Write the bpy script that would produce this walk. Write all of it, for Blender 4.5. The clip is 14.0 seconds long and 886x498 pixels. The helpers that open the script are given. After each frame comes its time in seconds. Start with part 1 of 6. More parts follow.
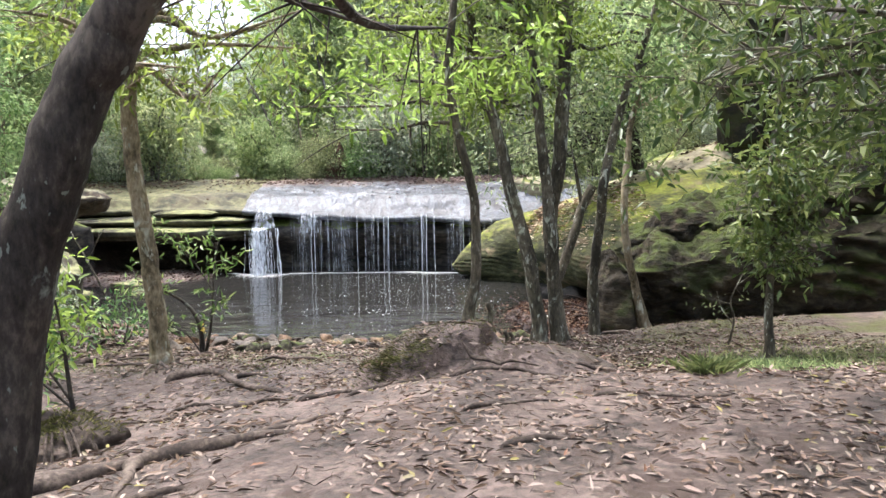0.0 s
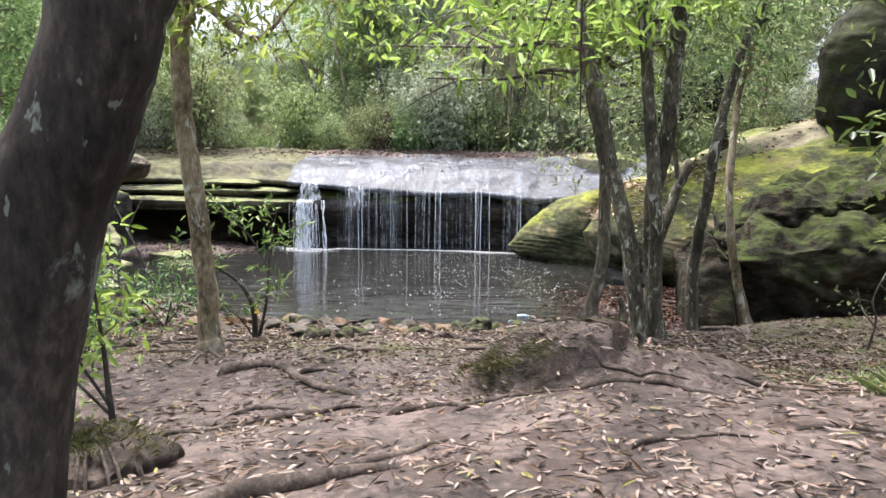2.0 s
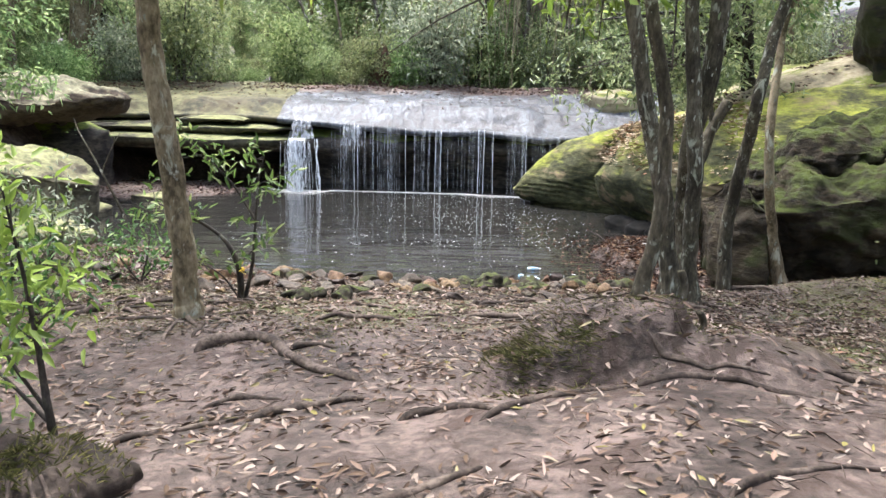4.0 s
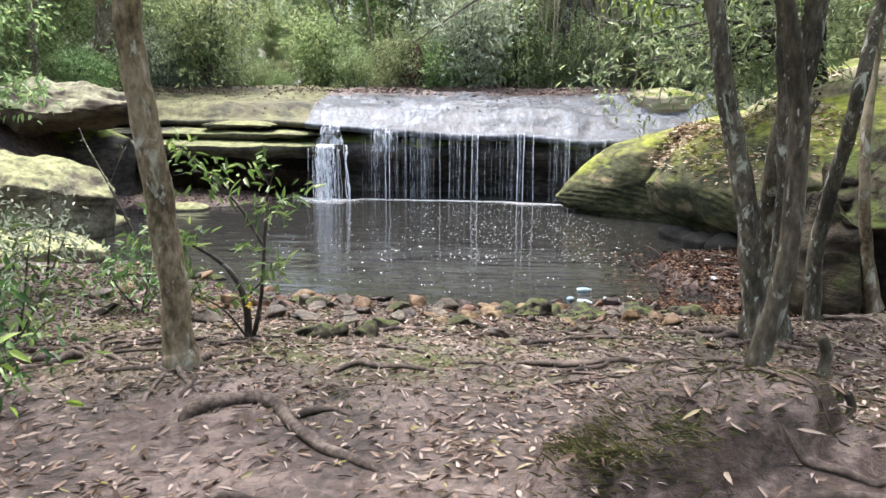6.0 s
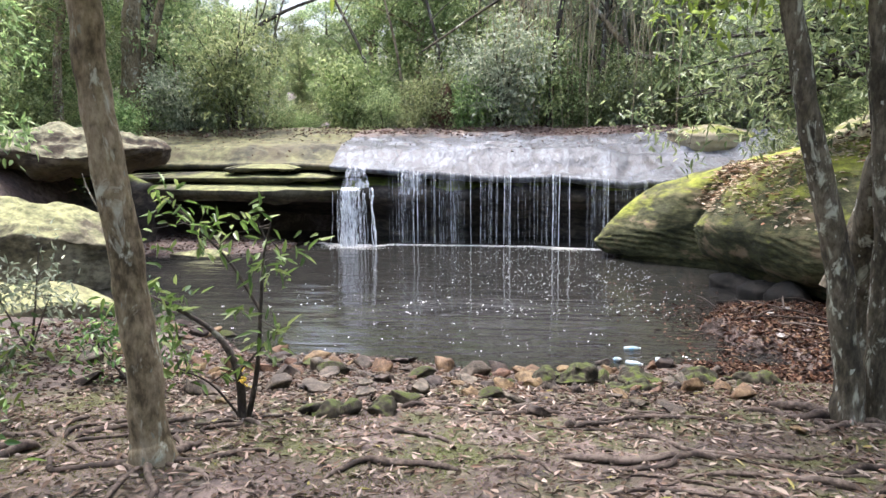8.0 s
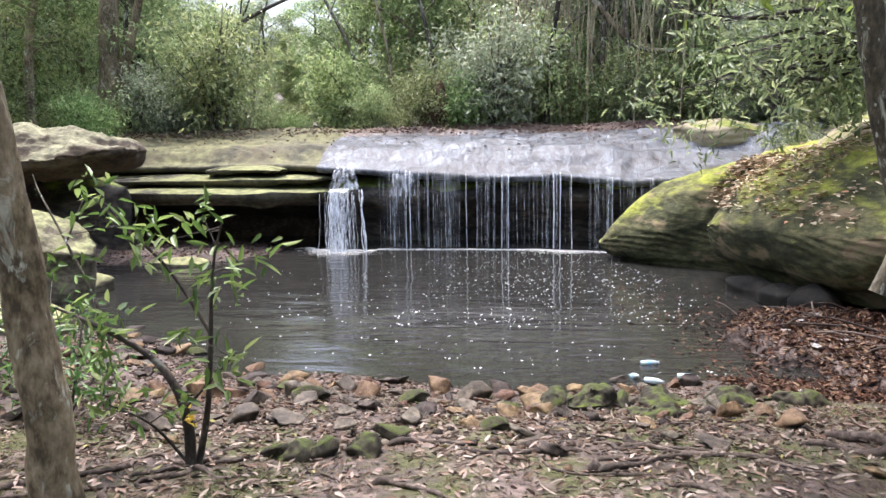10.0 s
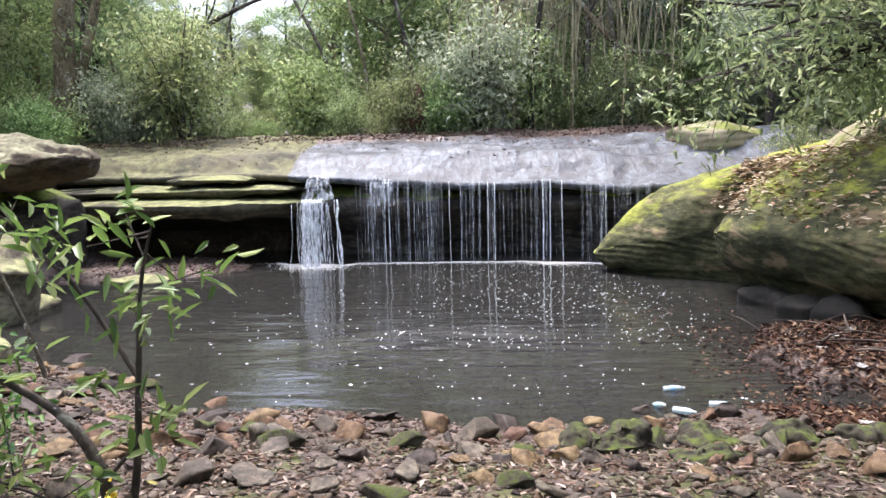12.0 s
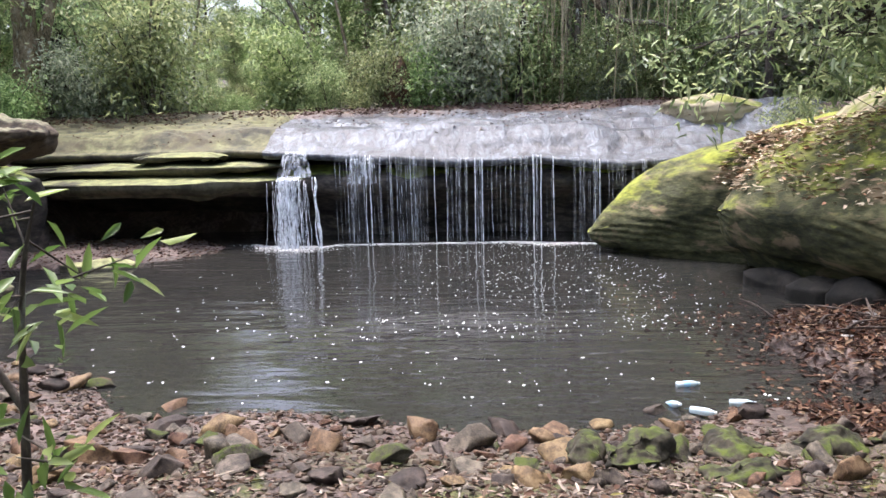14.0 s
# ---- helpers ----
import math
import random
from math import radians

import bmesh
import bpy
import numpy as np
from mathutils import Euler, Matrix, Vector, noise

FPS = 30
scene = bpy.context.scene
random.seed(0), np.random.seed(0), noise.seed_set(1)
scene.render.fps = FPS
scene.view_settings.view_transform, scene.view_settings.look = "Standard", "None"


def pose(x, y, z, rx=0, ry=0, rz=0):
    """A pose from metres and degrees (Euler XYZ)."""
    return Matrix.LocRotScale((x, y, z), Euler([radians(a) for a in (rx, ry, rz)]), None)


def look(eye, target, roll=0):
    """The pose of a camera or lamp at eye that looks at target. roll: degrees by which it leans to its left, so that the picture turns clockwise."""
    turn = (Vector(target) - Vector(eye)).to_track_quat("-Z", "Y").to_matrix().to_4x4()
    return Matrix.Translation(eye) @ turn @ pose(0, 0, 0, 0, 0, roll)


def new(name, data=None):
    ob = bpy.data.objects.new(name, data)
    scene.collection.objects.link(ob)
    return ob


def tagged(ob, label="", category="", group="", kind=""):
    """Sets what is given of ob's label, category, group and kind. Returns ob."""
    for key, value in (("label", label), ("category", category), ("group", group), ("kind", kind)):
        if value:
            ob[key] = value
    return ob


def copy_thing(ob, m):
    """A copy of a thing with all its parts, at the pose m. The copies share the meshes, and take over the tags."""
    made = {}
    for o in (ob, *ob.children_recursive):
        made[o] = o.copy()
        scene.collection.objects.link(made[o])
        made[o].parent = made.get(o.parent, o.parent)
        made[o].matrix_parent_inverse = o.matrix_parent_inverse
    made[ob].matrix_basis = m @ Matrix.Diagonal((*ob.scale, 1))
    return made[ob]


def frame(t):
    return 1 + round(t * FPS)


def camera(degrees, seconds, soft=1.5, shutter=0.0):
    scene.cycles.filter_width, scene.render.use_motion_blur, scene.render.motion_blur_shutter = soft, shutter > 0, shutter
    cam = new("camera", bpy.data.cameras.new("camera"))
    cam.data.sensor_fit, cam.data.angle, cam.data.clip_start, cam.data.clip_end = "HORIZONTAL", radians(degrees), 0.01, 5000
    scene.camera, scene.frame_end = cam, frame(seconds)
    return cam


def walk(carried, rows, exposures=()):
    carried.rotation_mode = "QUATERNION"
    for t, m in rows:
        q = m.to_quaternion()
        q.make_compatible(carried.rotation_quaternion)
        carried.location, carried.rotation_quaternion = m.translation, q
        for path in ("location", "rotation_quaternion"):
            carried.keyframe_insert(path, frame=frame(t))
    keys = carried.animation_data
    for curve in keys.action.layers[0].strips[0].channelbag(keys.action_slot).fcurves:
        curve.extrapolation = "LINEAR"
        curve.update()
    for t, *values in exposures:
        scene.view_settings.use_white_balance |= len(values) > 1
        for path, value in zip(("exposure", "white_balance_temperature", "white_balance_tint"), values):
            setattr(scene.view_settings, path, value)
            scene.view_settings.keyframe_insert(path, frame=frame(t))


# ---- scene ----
cam = camera(61.0, 14.0)
METRES, EYE, TILT, LEAN, TURN = 8.4, 3.22, -8.9, -2.5, 0.0
ROWS = [
    (0.0, 0.0, 0.0, 0.0, 0.17, 2.81, 3.41),
    (0.5, -0.0247, 0.0398, 0.0009, -0.66, 5.26, 3.85),
    (1.0, -0.0491, 0.0818, 0.0013, 0.06, 4.71, 3.31),
    (1.5, -0.0671, 0.1279, 0.009, 2.6, 3.3, 2.39),
    (2.0, -0.0866, 0.1666, 0.0119, 2.39, 1.21, 1.61),
    (2.5, -0.0972, 0.1983, 0.0162, 1.78, -0.27, 1.17),
    (5.0, -0.1225, 0.3734, 0.0441, 2.22, -4.36, 0.93),
    (5.5, -0.1258, 0.4134, 0.0479, 3.92, -3.98, 1.15),
    (6.0, -0.1255, 0.4516, 0.0548, 4.55, -3.35, 1.57),
    (6.5, -0.1316, 0.4901, 0.0613, 4.78, -2.58, 1.92),
    (7.0, -0.1298, 0.5203, 0.0631, 5.93, -1.59, 2.13),
    (7.5, -0.1262, 0.5503, 0.0657, 6.46, -0.99, 2.1),
    (8.0, -0.1316, 0.5827, 0.0684, 7.02, -0.17, 1.92),
    (10.5, -0.1541, 0.7486, 0.0672, 6.3, 0.29, 3.05),
    (11.0, -0.1688, 0.7871, 0.0655, 5.31, 0.78, 3.15),
    (11.5, -0.1776, 0.8201, 0.0659, 4.75, 1.05, 3.26),
    (12.0, -0.1824, 0.8542, 0.0676, 4.73, 1.1, 3.4),
    (12.5, -0.1907, 0.8848, 0.0698, 4.23, 0.73, 3.56),
    (13.0, -0.187, 0.9084, 0.0684, 4.36, 0.36, 3.66),
    (13.5, -0.1909, 0.9343, 0.0708, 3.86, -0.26, 3.67),
    (14.0, -0.1944, 0.9589, 0.0715, 3.48, -0.54, 3.72),
]
walk(cam, [(t, pose(0, 0, EYE, TILT, LEAN, TURN) @ pose(METRES * x, METRES * y, METRES * z, 90 + pitch, roll, yaw)) for t, x, y, z, yaw, pitch, roll in ROWS], exposures=((0.0, 2.10, 6000, 9), (2.7, 2.08, 6000, 10), (5.0, 2.08, 5930, 8), (8.0, 2.03, 5950, 12), (10.5, 2.02, 5930, 13), (14.0, 2.0, 5930, 14)))

# ---- world and sun ----
world = bpy.data.worlds.new("world")
scene.world = world
world.use_nodes = True
wn = world.node_tree
sky = wn.nodes.new("ShaderNodeTexSky")
sky.sky_type, sky.sun_disc = "NISHITA", False
sky.sun_elevation, sky.sun_rotation = radians(74), radians(324)
sky.air_density, sky.dust_density, sky.ozone_density = 1.0, 8.0, 1.0
wn.nodes["Background"].inputs["Strength"].default_value = 0.15
haze = wn.nodes.new("ShaderNodeHueSaturation")
haze.inputs["Saturation"].default_value = 0.9
wn.links.new(sky.outputs[0], haze.inputs["Color"])
wn.links.new(haze.outputs[0], wn.nodes["Background"].inputs["Color"])
sun = new("sun", bpy.data.lights.new("sun", "SUN"))
sun.data.energy, sun.data.angle, sun.data.color = 0.7, radians(20), (1.0, 0.98, 0.95)
sun.matrix_world = look((-5.5, 7.6, 33), (0, 0, 0))

# ---- small helpers ----
rng = np.random.default_rng(7)


def ss(a, b, x):
    t = np.clip((x - a) / (b - a), 0, 1)
    return t * t * (3 - 2 * t)


def lattice(i, j, k):
    h = (i * 374761393 + j * 668265263 + k * 2147483647) & 0xFFFFFFFF
    h = ((h ^ (h >> 13)) * 1274126177) & 0xFFFFFFFF
    return ((h ^ (h >> 16)) & 0xFFFF) / 32767.5 - 1


def vnoise(x, y, z=0.0):
    """Smooth noise of arrays, about -1 to 1."""
    x, y, z = np.broadcast_arrays(np.asarray(x, float), np.asarray(y, float), np.asarray(z, float))
    i, j, k = (np.floor(v).astype(np.int64) for v in (x, y, z))
    fx, fy, fz = ((v - w) for v, w in zip((x, y, z), (i, j, k)))
    fx, fy, fz = (v * v * (3 - 2 * v) for v in (fx, fy, fz))
    out = 0
    for a in (0, 1):
        for b in (0, 1):
            for c in (0, 1):
                w = (fx if a else 1 - fx) * (fy if b else 1 - fy) * (fz if c else 1 - fz)
                out = out + w * lattice(i + a, j + b, k + c)
    return out


def fbm(x, y, z=0.0, octaves=4, seed=0):
    out, amp = 0, 0.5
    for n in range(octaves):
        out = out + amp * vnoise(np.asarray(x) * 2**n + 17.3 * n + seed, np.asarray(y) * 2**n + 9.1 * n, np.asarray(z) * 2**n + 3.7 * n)
        amp *= 0.5
    return out


HOME = {}


def thing(name, at, label, category, group="", kind=""):
    ob = new(name)
    ob.location, ob.empty_display_size = at, 0.1
    HOME[ob.name] = np.array(at, float)
    return tagged(ob, label, category, group, kind)


def make_mesh(name, verts, faces, mat, smooth=True):
    me = bpy.data.meshes.new(name)
    verts = np.asarray(verts, np.float32)
    faces = np.asarray(faces, np.int32)
    size = faces.shape[1]
    me.vertices.add(len(verts))
    me.vertices.foreach_set("co", verts.ravel())
    me.loops.add(faces.size)
    me.loops.foreach_set("vertex_index", faces.ravel())
    me.polygons.add(len(faces))
    me.polygons.foreach_set("loop_start", np.arange(0, faces.size, size, dtype=np.int32))
    me.polygons.foreach_set("use_smooth", np.full(len(faces), smooth))
    me.materials.append(mat)
    me.update(calc_edges=True)
    return me


def part(name, data, mat, parent, label="", smooth=True):
    """A mesh under a thing; data: verts in the world and faces."""
    verts, faces = data
    home = HOME[parent.name]
    ob = new(name, make_mesh(name, np.asarray(verts) - home, faces, mat, smooth))
    ob.parent = parent
    HOME[ob.name] = home
    return tagged(ob, label)


def solid(name, data, mat, at, label, category, group="", kind="", smooth=True):
    """A thing of one mesh; data in the world."""
    verts, faces = data
    ob = new(name, make_mesh(name, np.asarray(verts) - np.array(at, float), faces, mat, smooth))
    ob.location = at
    HOME[ob.name] = np.array(at, float)
    return tagged(ob, label, category, group, kind)


def joined(pieces):
    vs, fs, n = [], [], 0
    for v, f in pieces:
        vs.append(np.asarray(v, float))
        fs.append(np.asarray(f) + n)
        n += len(v)
    return np.concatenate(vs), np.concatenate(fs)


def grid_faces(nu, nv, closed=False):
    i, j = np.meshgrid(np.arange(nu if closed else nu - 1), np.arange(nv - 1), indexing="ij")
    a, b = i * nv + j, ((i + 1) % nu) * nv + j
    return np.stack([a, b, b + 1, a + 1], -1).reshape(-1, 4)


def spline(points, n, closed=False):
    """n samples of a Catmull-Rom curve through rows of numbers."""
    p = np.asarray(points, float)
    m = len(p)
    t = np.linspace(0, m if closed else m - 1, n, endpoint=not closed)
    k = np.minimum(t.astype(int), m - 1 if closed else m - 2)
    f = (t - k)[:, None]
    get = (lambda q: p[q % m]) if closed else (lambda q: np.where((q < 0)[:, None], 2 * p[0] - p[1], np.where((q >= m)[:, None], 2 * p[-1] - p[-2], p[np.clip(q, 0, m - 1)])))
    a, b, c, d = get(k - 1), get(k), get(k + 1), get(k + 2)
    return 0.5 * (2 * b + (c - a) * f + (2 * a - 5 * b + 4 * c - d) * f**2 + (3 * b - a - 3 * c + d) * f**3)


def tube(points, radii, n=24, sides=10, rough=0.0, seed=0, flare=0.0):
    """A bent tapered limb through points."""
    p = spline(np.c_[np.asarray(points, float), np.asarray(radii, float)], n)
    c, r = p[:, :3], np.maximum(p[:, 3], 0.001)
    if rough:
        q = np.linspace(0, np.linalg.norm(np.diff(c, axis=0), axis=1).sum(), n)
        c = c + (0.35 * r)[:, None] * np.stack([fbm(q * 2.2 + seed, 0 * q, k, 3) for k in (1.5, 6.5, 11.5)], -1)
    d = np.gradient(c, axis=0)
    d /= np.linalg.norm(d, axis=1)[:, None] + 1e-9
    ref = np.where(np.abs(d[:, 2:3]) > 0.9, [[1.0, 0, 0]], [[0, 0, 1.0]])
    u = np.cross(d, ref)
    if np.abs(d[:, 2]).max() > 0.9 and np.abs(d[:, 2]).min() <= 0.9:
        u = np.cross(d, np.array([[0.6, 0.8, 0.0]]))
    u /= np.linalg.norm(u, axis=1)[:, None]
    w = np.cross(d, u)
    a = np.linspace(0, 2 * np.pi, sides, endpoint=False)
    rr = np.repeat(r[:, None], sides, 1)
    if flare:
        s = np.linspace(0, 1, n)[:, None]
        rr = rr * (1 + flare * np.exp(-s * 16) * (1 + 0.45 * np.sin(a * 4 + seed)[None]))
    if rough:
        q = c[:, None] + 0 * rr[..., None]
        rr = rr * (1 + rough * fbm(np.cos(a)[None] * 1.4 + seed, np.sin(a)[None] * 1.4 + q[..., 2] * 1.1, q[..., 2] * 4.5 + q[..., 0] * 2, 3))
    v = c[:, None] + rr[..., None] * (np.cos(a)[None, :, None] * u[:, None] + np.sin(a)[None, :, None] * w[:, None])
    v = v.reshape(-1, 3)
    i, j = np.meshgrid(np.arange(n - 1), np.arange(sides), indexing="ij")
    A, B = i * sides + j, i * sides + (j + 1) % sides
    return v, np.stack([A, B, B + sides, A + sides], -1).reshape(-1, 4)


def leaves(at, way, long, wide, r, fold=0.25, curl=0.15):
    """Folded leaf blades: base points, directions, lengths, widths; two bent quads each."""
    n = len(at)
    way = way / (np.linalg.norm(way, axis=1)[:, None] + 1e-9)
    side = np.cross(way, r.normal(size=(n, 3)) * 0.55 + [0, 0, 1.0])
    side /= np.linalg.norm(side, axis=1)[:, None] + 1e-9
    up = np.cross(side, way)
    L, W = np.broadcast_to(long, n)[:, None], np.broadcast_to(wide, n)[:, None]
    m1, m2 = at + way * L * 0.28, at + way * L * 0.66 - up * L * curl * 0.4
    tip = at + way * L - up * L * curl
    e1, e2 = side * W / 2 + up * W * fold, side * W * 0.40 + up * W * fold * 0.8
    v = np.stack([at, m1 + e1, m2 + e2, tip, m2 - side * W * 0.40 + up * W * fold * 0.8, m1 - side * W / 2 + up * W * fold], 1)
    k = np.arange(n)[:, None] * 6
    f = np.concatenate([k + [0, 1, 2, 3], k + [0, 3, 4, 5]], 1).reshape(-1, 4)
    return v.reshape(-1, 3), f


def sprays(tips, per, spread, long, wide, r, droop=0.35, headroom=True):
    """Clumps of leaves round the tips of twigs."""
    n = len(tips) * per
    c = np.repeat(np.asarray(tips, float), per, 0)
    off = r.normal(size=(n, 3)) * np.asarray(spread)
    way = off * 0.8 + r.normal(size=(n, 3)) * 0.25
    way[:, 2] -= droop * np.abs(r.normal(size=n)) * np.mean(spread)* 1.6
    at = c + off
    # boughs are trimmed back over the path
    low = np.interp(at[:, 1], [0, 6, 7, 8, 10], [4.3, 4.1, 3.45, 3.8, 4.1])
    ok = ~((at[:, 0] > -4.6) & (at[:, 0] < 1.3) & (at[:, 1] < 10.2) & (at[:, 1] > -2) & (at[:, 2] < low)) if headroom else np.full(n, True)
    return leaves(at[ok], way[ok], (long * r.uniform(0.6, 1.25, n))[ok], (wide * r.uniform(0.7, 1.2, n))[ok], r)


# ---- materials ----
def nodes_of(name):
    m = bpy.data.materials.new(name)
    m.use_nodes = True
    t = m.node_tree
    return m, t, t.nodes["Principled BSDF"]


def add(t, kind, **values):
    n = t.nodes.new("ShaderNode" + kind)
    for k, v in values.items():
        n.inputs[k.replace("_", " ")].default_value = v
    return n


def ramp(t, source, stops):
    n = t.nodes.new("ShaderNodeValToRGB")
    e = n.color_ramp.elements
    while len(e) < len(stops):
        e.new(0.5)
    for el, (p, c) in zip(e, stops):
        el.position = p
        el.color = (*c, 1) if isinstance(c, tuple) else (c, c, c, 1)
    t.links.new(source, n.inputs[0])
    return n.outputs[0]


def blend(t, fac, a, b, mode="MIX"):
    n = t.nodes.new("ShaderNodeMix")
    n.data_type, n.blend_type = "RGBA", mode
    for socket, v in ((n.inputs[0], fac), (n.inputs[6], a), (n.inputs[7], b)):
        if isinstance(v, (tuple, float, int)):
            socket.default_value = (*v, 1) if isinstance(v, tuple) else v
        else:
            t.links.new(v, socket)
    return n.outputs[2]


def maths(t, op, a, b=0.0):
    n = t.nodes.new("ShaderNodeMath")
    n.operation = op
    for socket, v in zip(n.inputs, (a, b)):
        if isinstance(v, (float, int)):
            socket.default_value = v
        else:
            t.links.new(v, socket)
    return n.outputs[0]


def noise_of(t, vector, scale, detail=5.0, rough=0.6, distort=0.0):
    n = add(t, "TexNoise", Scale=scale, Detail=detail, Roughness=rough, Distortion=distort)
    t.links.new(vector, n.inputs["Vector"])
    return n.outputs[0]


def place(t, stretch=(1, 1, 1), what="Object"):
    c = t.nodes.new("ShaderNodeTexCoord")
    m = t.nodes.new("ShaderNodeMapping")
    m.inputs["Scale"].default_value = stretch
    t.links.new(c.outputs[what], m.inputs["Vector"])
    return m.outputs[0]


def up_facing(t):
    g = t.nodes.new("ShaderNodeNewGeometry")
    s = t.nodes.new("ShaderNodeSeparateXYZ")
    t.links.new(g.outputs["Normal"], s.inputs[0])
    return s.outputs[2]


def bump(t, bsdf, height, strength, distance=0.02):
    b = add(t, "Bump", Strength=strength, Distance=distance)
    t.links.new(height, b.inputs["Height"])
    t.links.new(b.outputs[0], bsdf.inputs["Normal"])


def mottled(name, dark, mid, light, scale=2.0, rough=0.85, relief=0.5, depth=0.02, stretch=(1, 1, 1), moss=None, moss_from=0.5, patch=None, patch_at=0.56, patch_scale=0.7, random_tint=0.0, spots=None):
    """Stone, earth or bark: two scales of mottling, stains, optional moss or lit tone on top faces, patches and lichen
    spots.
    """
    m, t, b = nodes_of(name)
    v = place(t, stretch)
    big, fine = noise_of(t, v, scale * 0.35, 4), noise_of(t, v, scale * 3.5, 9, 0.68)
    mixed = maths(t, "ADD", maths(t, "MULTIPLY", big, 0.5), maths(t, "MULTIPLY", fine, 0.5))
    col = ramp(t, mixed, [(0.41, dark), (0.5, mid), (0.59, light)])
    if patch:
        edge = ramp(t, noise_of(t, v, scale * patch_scale, 6, 0.65, 0.6), [(patch_at - 0.03, 0.0), (patch_at + 0.04, 1.0)])
        col = blend(t, edge, col, patch)
    if spots:
        dots = noise_of(t, v, scale * 3.2, 3, 0.5)
        col = blend(t, ramp(t, dots, [(0.66, 0.0), (0.69, 1.0)]), col, spots)
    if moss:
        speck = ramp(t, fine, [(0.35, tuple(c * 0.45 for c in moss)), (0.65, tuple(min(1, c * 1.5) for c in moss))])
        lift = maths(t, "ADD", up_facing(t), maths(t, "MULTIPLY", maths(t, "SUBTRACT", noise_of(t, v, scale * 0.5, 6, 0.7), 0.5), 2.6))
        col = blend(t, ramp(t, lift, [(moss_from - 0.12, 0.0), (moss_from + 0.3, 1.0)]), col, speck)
    if random_tint:
        o = t.nodes.new("ShaderNodeObjectInfo")
        h = add(t, "HueSaturation")
        t.links.new(maths(t, "ADD", maths(t, "MULTIPLY", o.outputs["Random"], random_tint), 1 - random_tint * 0.6), h.inputs["Value"])
        t.links.new(maths(t, "ADD", maths(t, "MULTIPLY", o.outputs["Random"], 0.05), 0.475), h.inputs["Hue"])
        t.links.new(col, h.inputs["Color"])
        col = h.outputs[0]
    t.links.new(col, b.inputs["Base Color"])
    t.links.new(ramp(t, fine, [(0.3, max(0.05, rough - 0.15)), (0.7, min(1.0, rough + 0.1))]), b.inputs["Roughness"])
    b.inputs["Specular IOR Level"].default_value = 0.25
    bump(t, b, mixed, relief, depth)
    return m


def foliage(name, dark, light, yellow, gloss=0.45, thin=0.35):
    m, t, b = nodes_of(name)
    g = t.nodes.new("ShaderNodeNewGeometry")
    col = ramp(t, g.outputs["Random Per Island"], [(0.0, dark), (0.55, light), (0.93, yellow)])
    o = t.nodes.new("ShaderNodeObjectInfo")
    h = add(t, "HueSaturation")
    t.links.new(maths(t, "ADD", maths(t, "MULTIPLY", o.outputs["Random"], 0.04), 0.48), h.inputs["Hue"])
    t.links.new(maths(t, "ADD", maths(t, "MULTIPLY", o.outputs["Random"], 0.5), 0.75), h.inputs["Value"])
    t.links.new(col, h.inputs["Color"])
    t.links.new(h.outputs[0], b.inputs["Base Color"])
    b.inputs["Roughness"].default_value = gloss
    tr = t.nodes.new("ShaderNodeBsdfTranslucent")
    t.links.new(h.outputs[0], tr.inputs["Color"])
    mix = add(t, "MixShader", Fac=thin)
    t.links.new(b.outputs[0], mix.inputs[1])
    t.links.new(tr.outputs[0], mix.inputs[2])
    t.links.new(mix.outputs[0], t.nodes["Material Output"].inputs["Surface"])
    return m


def island_tint(name, stops, rough=0.8):
    m, t, b = nodes_of(name)
    g = t.nodes.new("ShaderNodeNewGeometry")
    col = ramp(t, g.outputs["Random Per Island"], stops)
    fine = noise_of(t, place(t), 60, 4)
    t.links.new(blend(t, 0.35, col, ramp(t, fine, [(0.3, 0.25), (0.7, 0.9)]), "MULTIPLY"), b.inputs["Base Color"])
    b.inputs["Roughness"].default_value = rough
    b.inputs["Specular IOR Level"].default_value = 0.2
    return m


EARTH_DARK, EARTH, EARTH_PALE = (0.034, 0.0255, 0.0217), (0.097, 0.0725, 0.0625), (0.195, 0.147, 0.129)
M_ground = mottled("earth", EARTH_DARK, EARTH, EARTH_PALE, 3.6, 0.65, 1.0, 0.07, patch=(0.064, 0.044, 0.036), patch_at=0.55)
t = M_ground.node_tree
b = t.nodes["Principled BSDF"]
bare = b.inputs["Base Color"].links[0].from_socket
axes = t.nodes.new("ShaderNodeSeparateXYZ")
t.links.new(place(t), axes.inputs[0])
band = ramp(t, maths(t, "MULTIPLY", axes.outputs[1], 0.05), [(0.425, 0.0), (0.475, 1.0), (0.625, 1.0), (0.665, 0.0)])
flank = maths(t, "MULTIPLY", ramp(t, maths(t, "MULTIPLY", axes.outputs[0], 0.1), [(0.0, 0.0), (0.08, 1.0)]), ramp(t, maths(t, "MULTIPLY", axes.outputs[1], 0.05), [(0.345, 0.0), (0.39, 1.0), (0.625, 1.0), (0.665, 0.0)]))
grown = maths(t, "MULTIPLY", maths(t, "MAXIMUM", band, flank), ramp(t, noise_of(t, place(t), 1.5, 7, 0.68, 0.4), [(0.46, 0.0), (0.58, 0.8)]))
furry = ramp(t, noise_of(t, place(t), 26, 6, 0.7), [(0.35, (0.022, 0.026, 0.006)), (0.65, (0.105, 0.115, 0.028))])
t.links.new(blend(t, grown, bare, furry), b.inputs["Base Color"])
# The moss colour here paints lichened, lit tops; flanks stay dark as if shaded.
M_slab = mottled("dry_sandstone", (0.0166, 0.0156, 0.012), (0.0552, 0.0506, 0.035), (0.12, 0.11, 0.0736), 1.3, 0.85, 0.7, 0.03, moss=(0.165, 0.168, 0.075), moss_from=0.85)
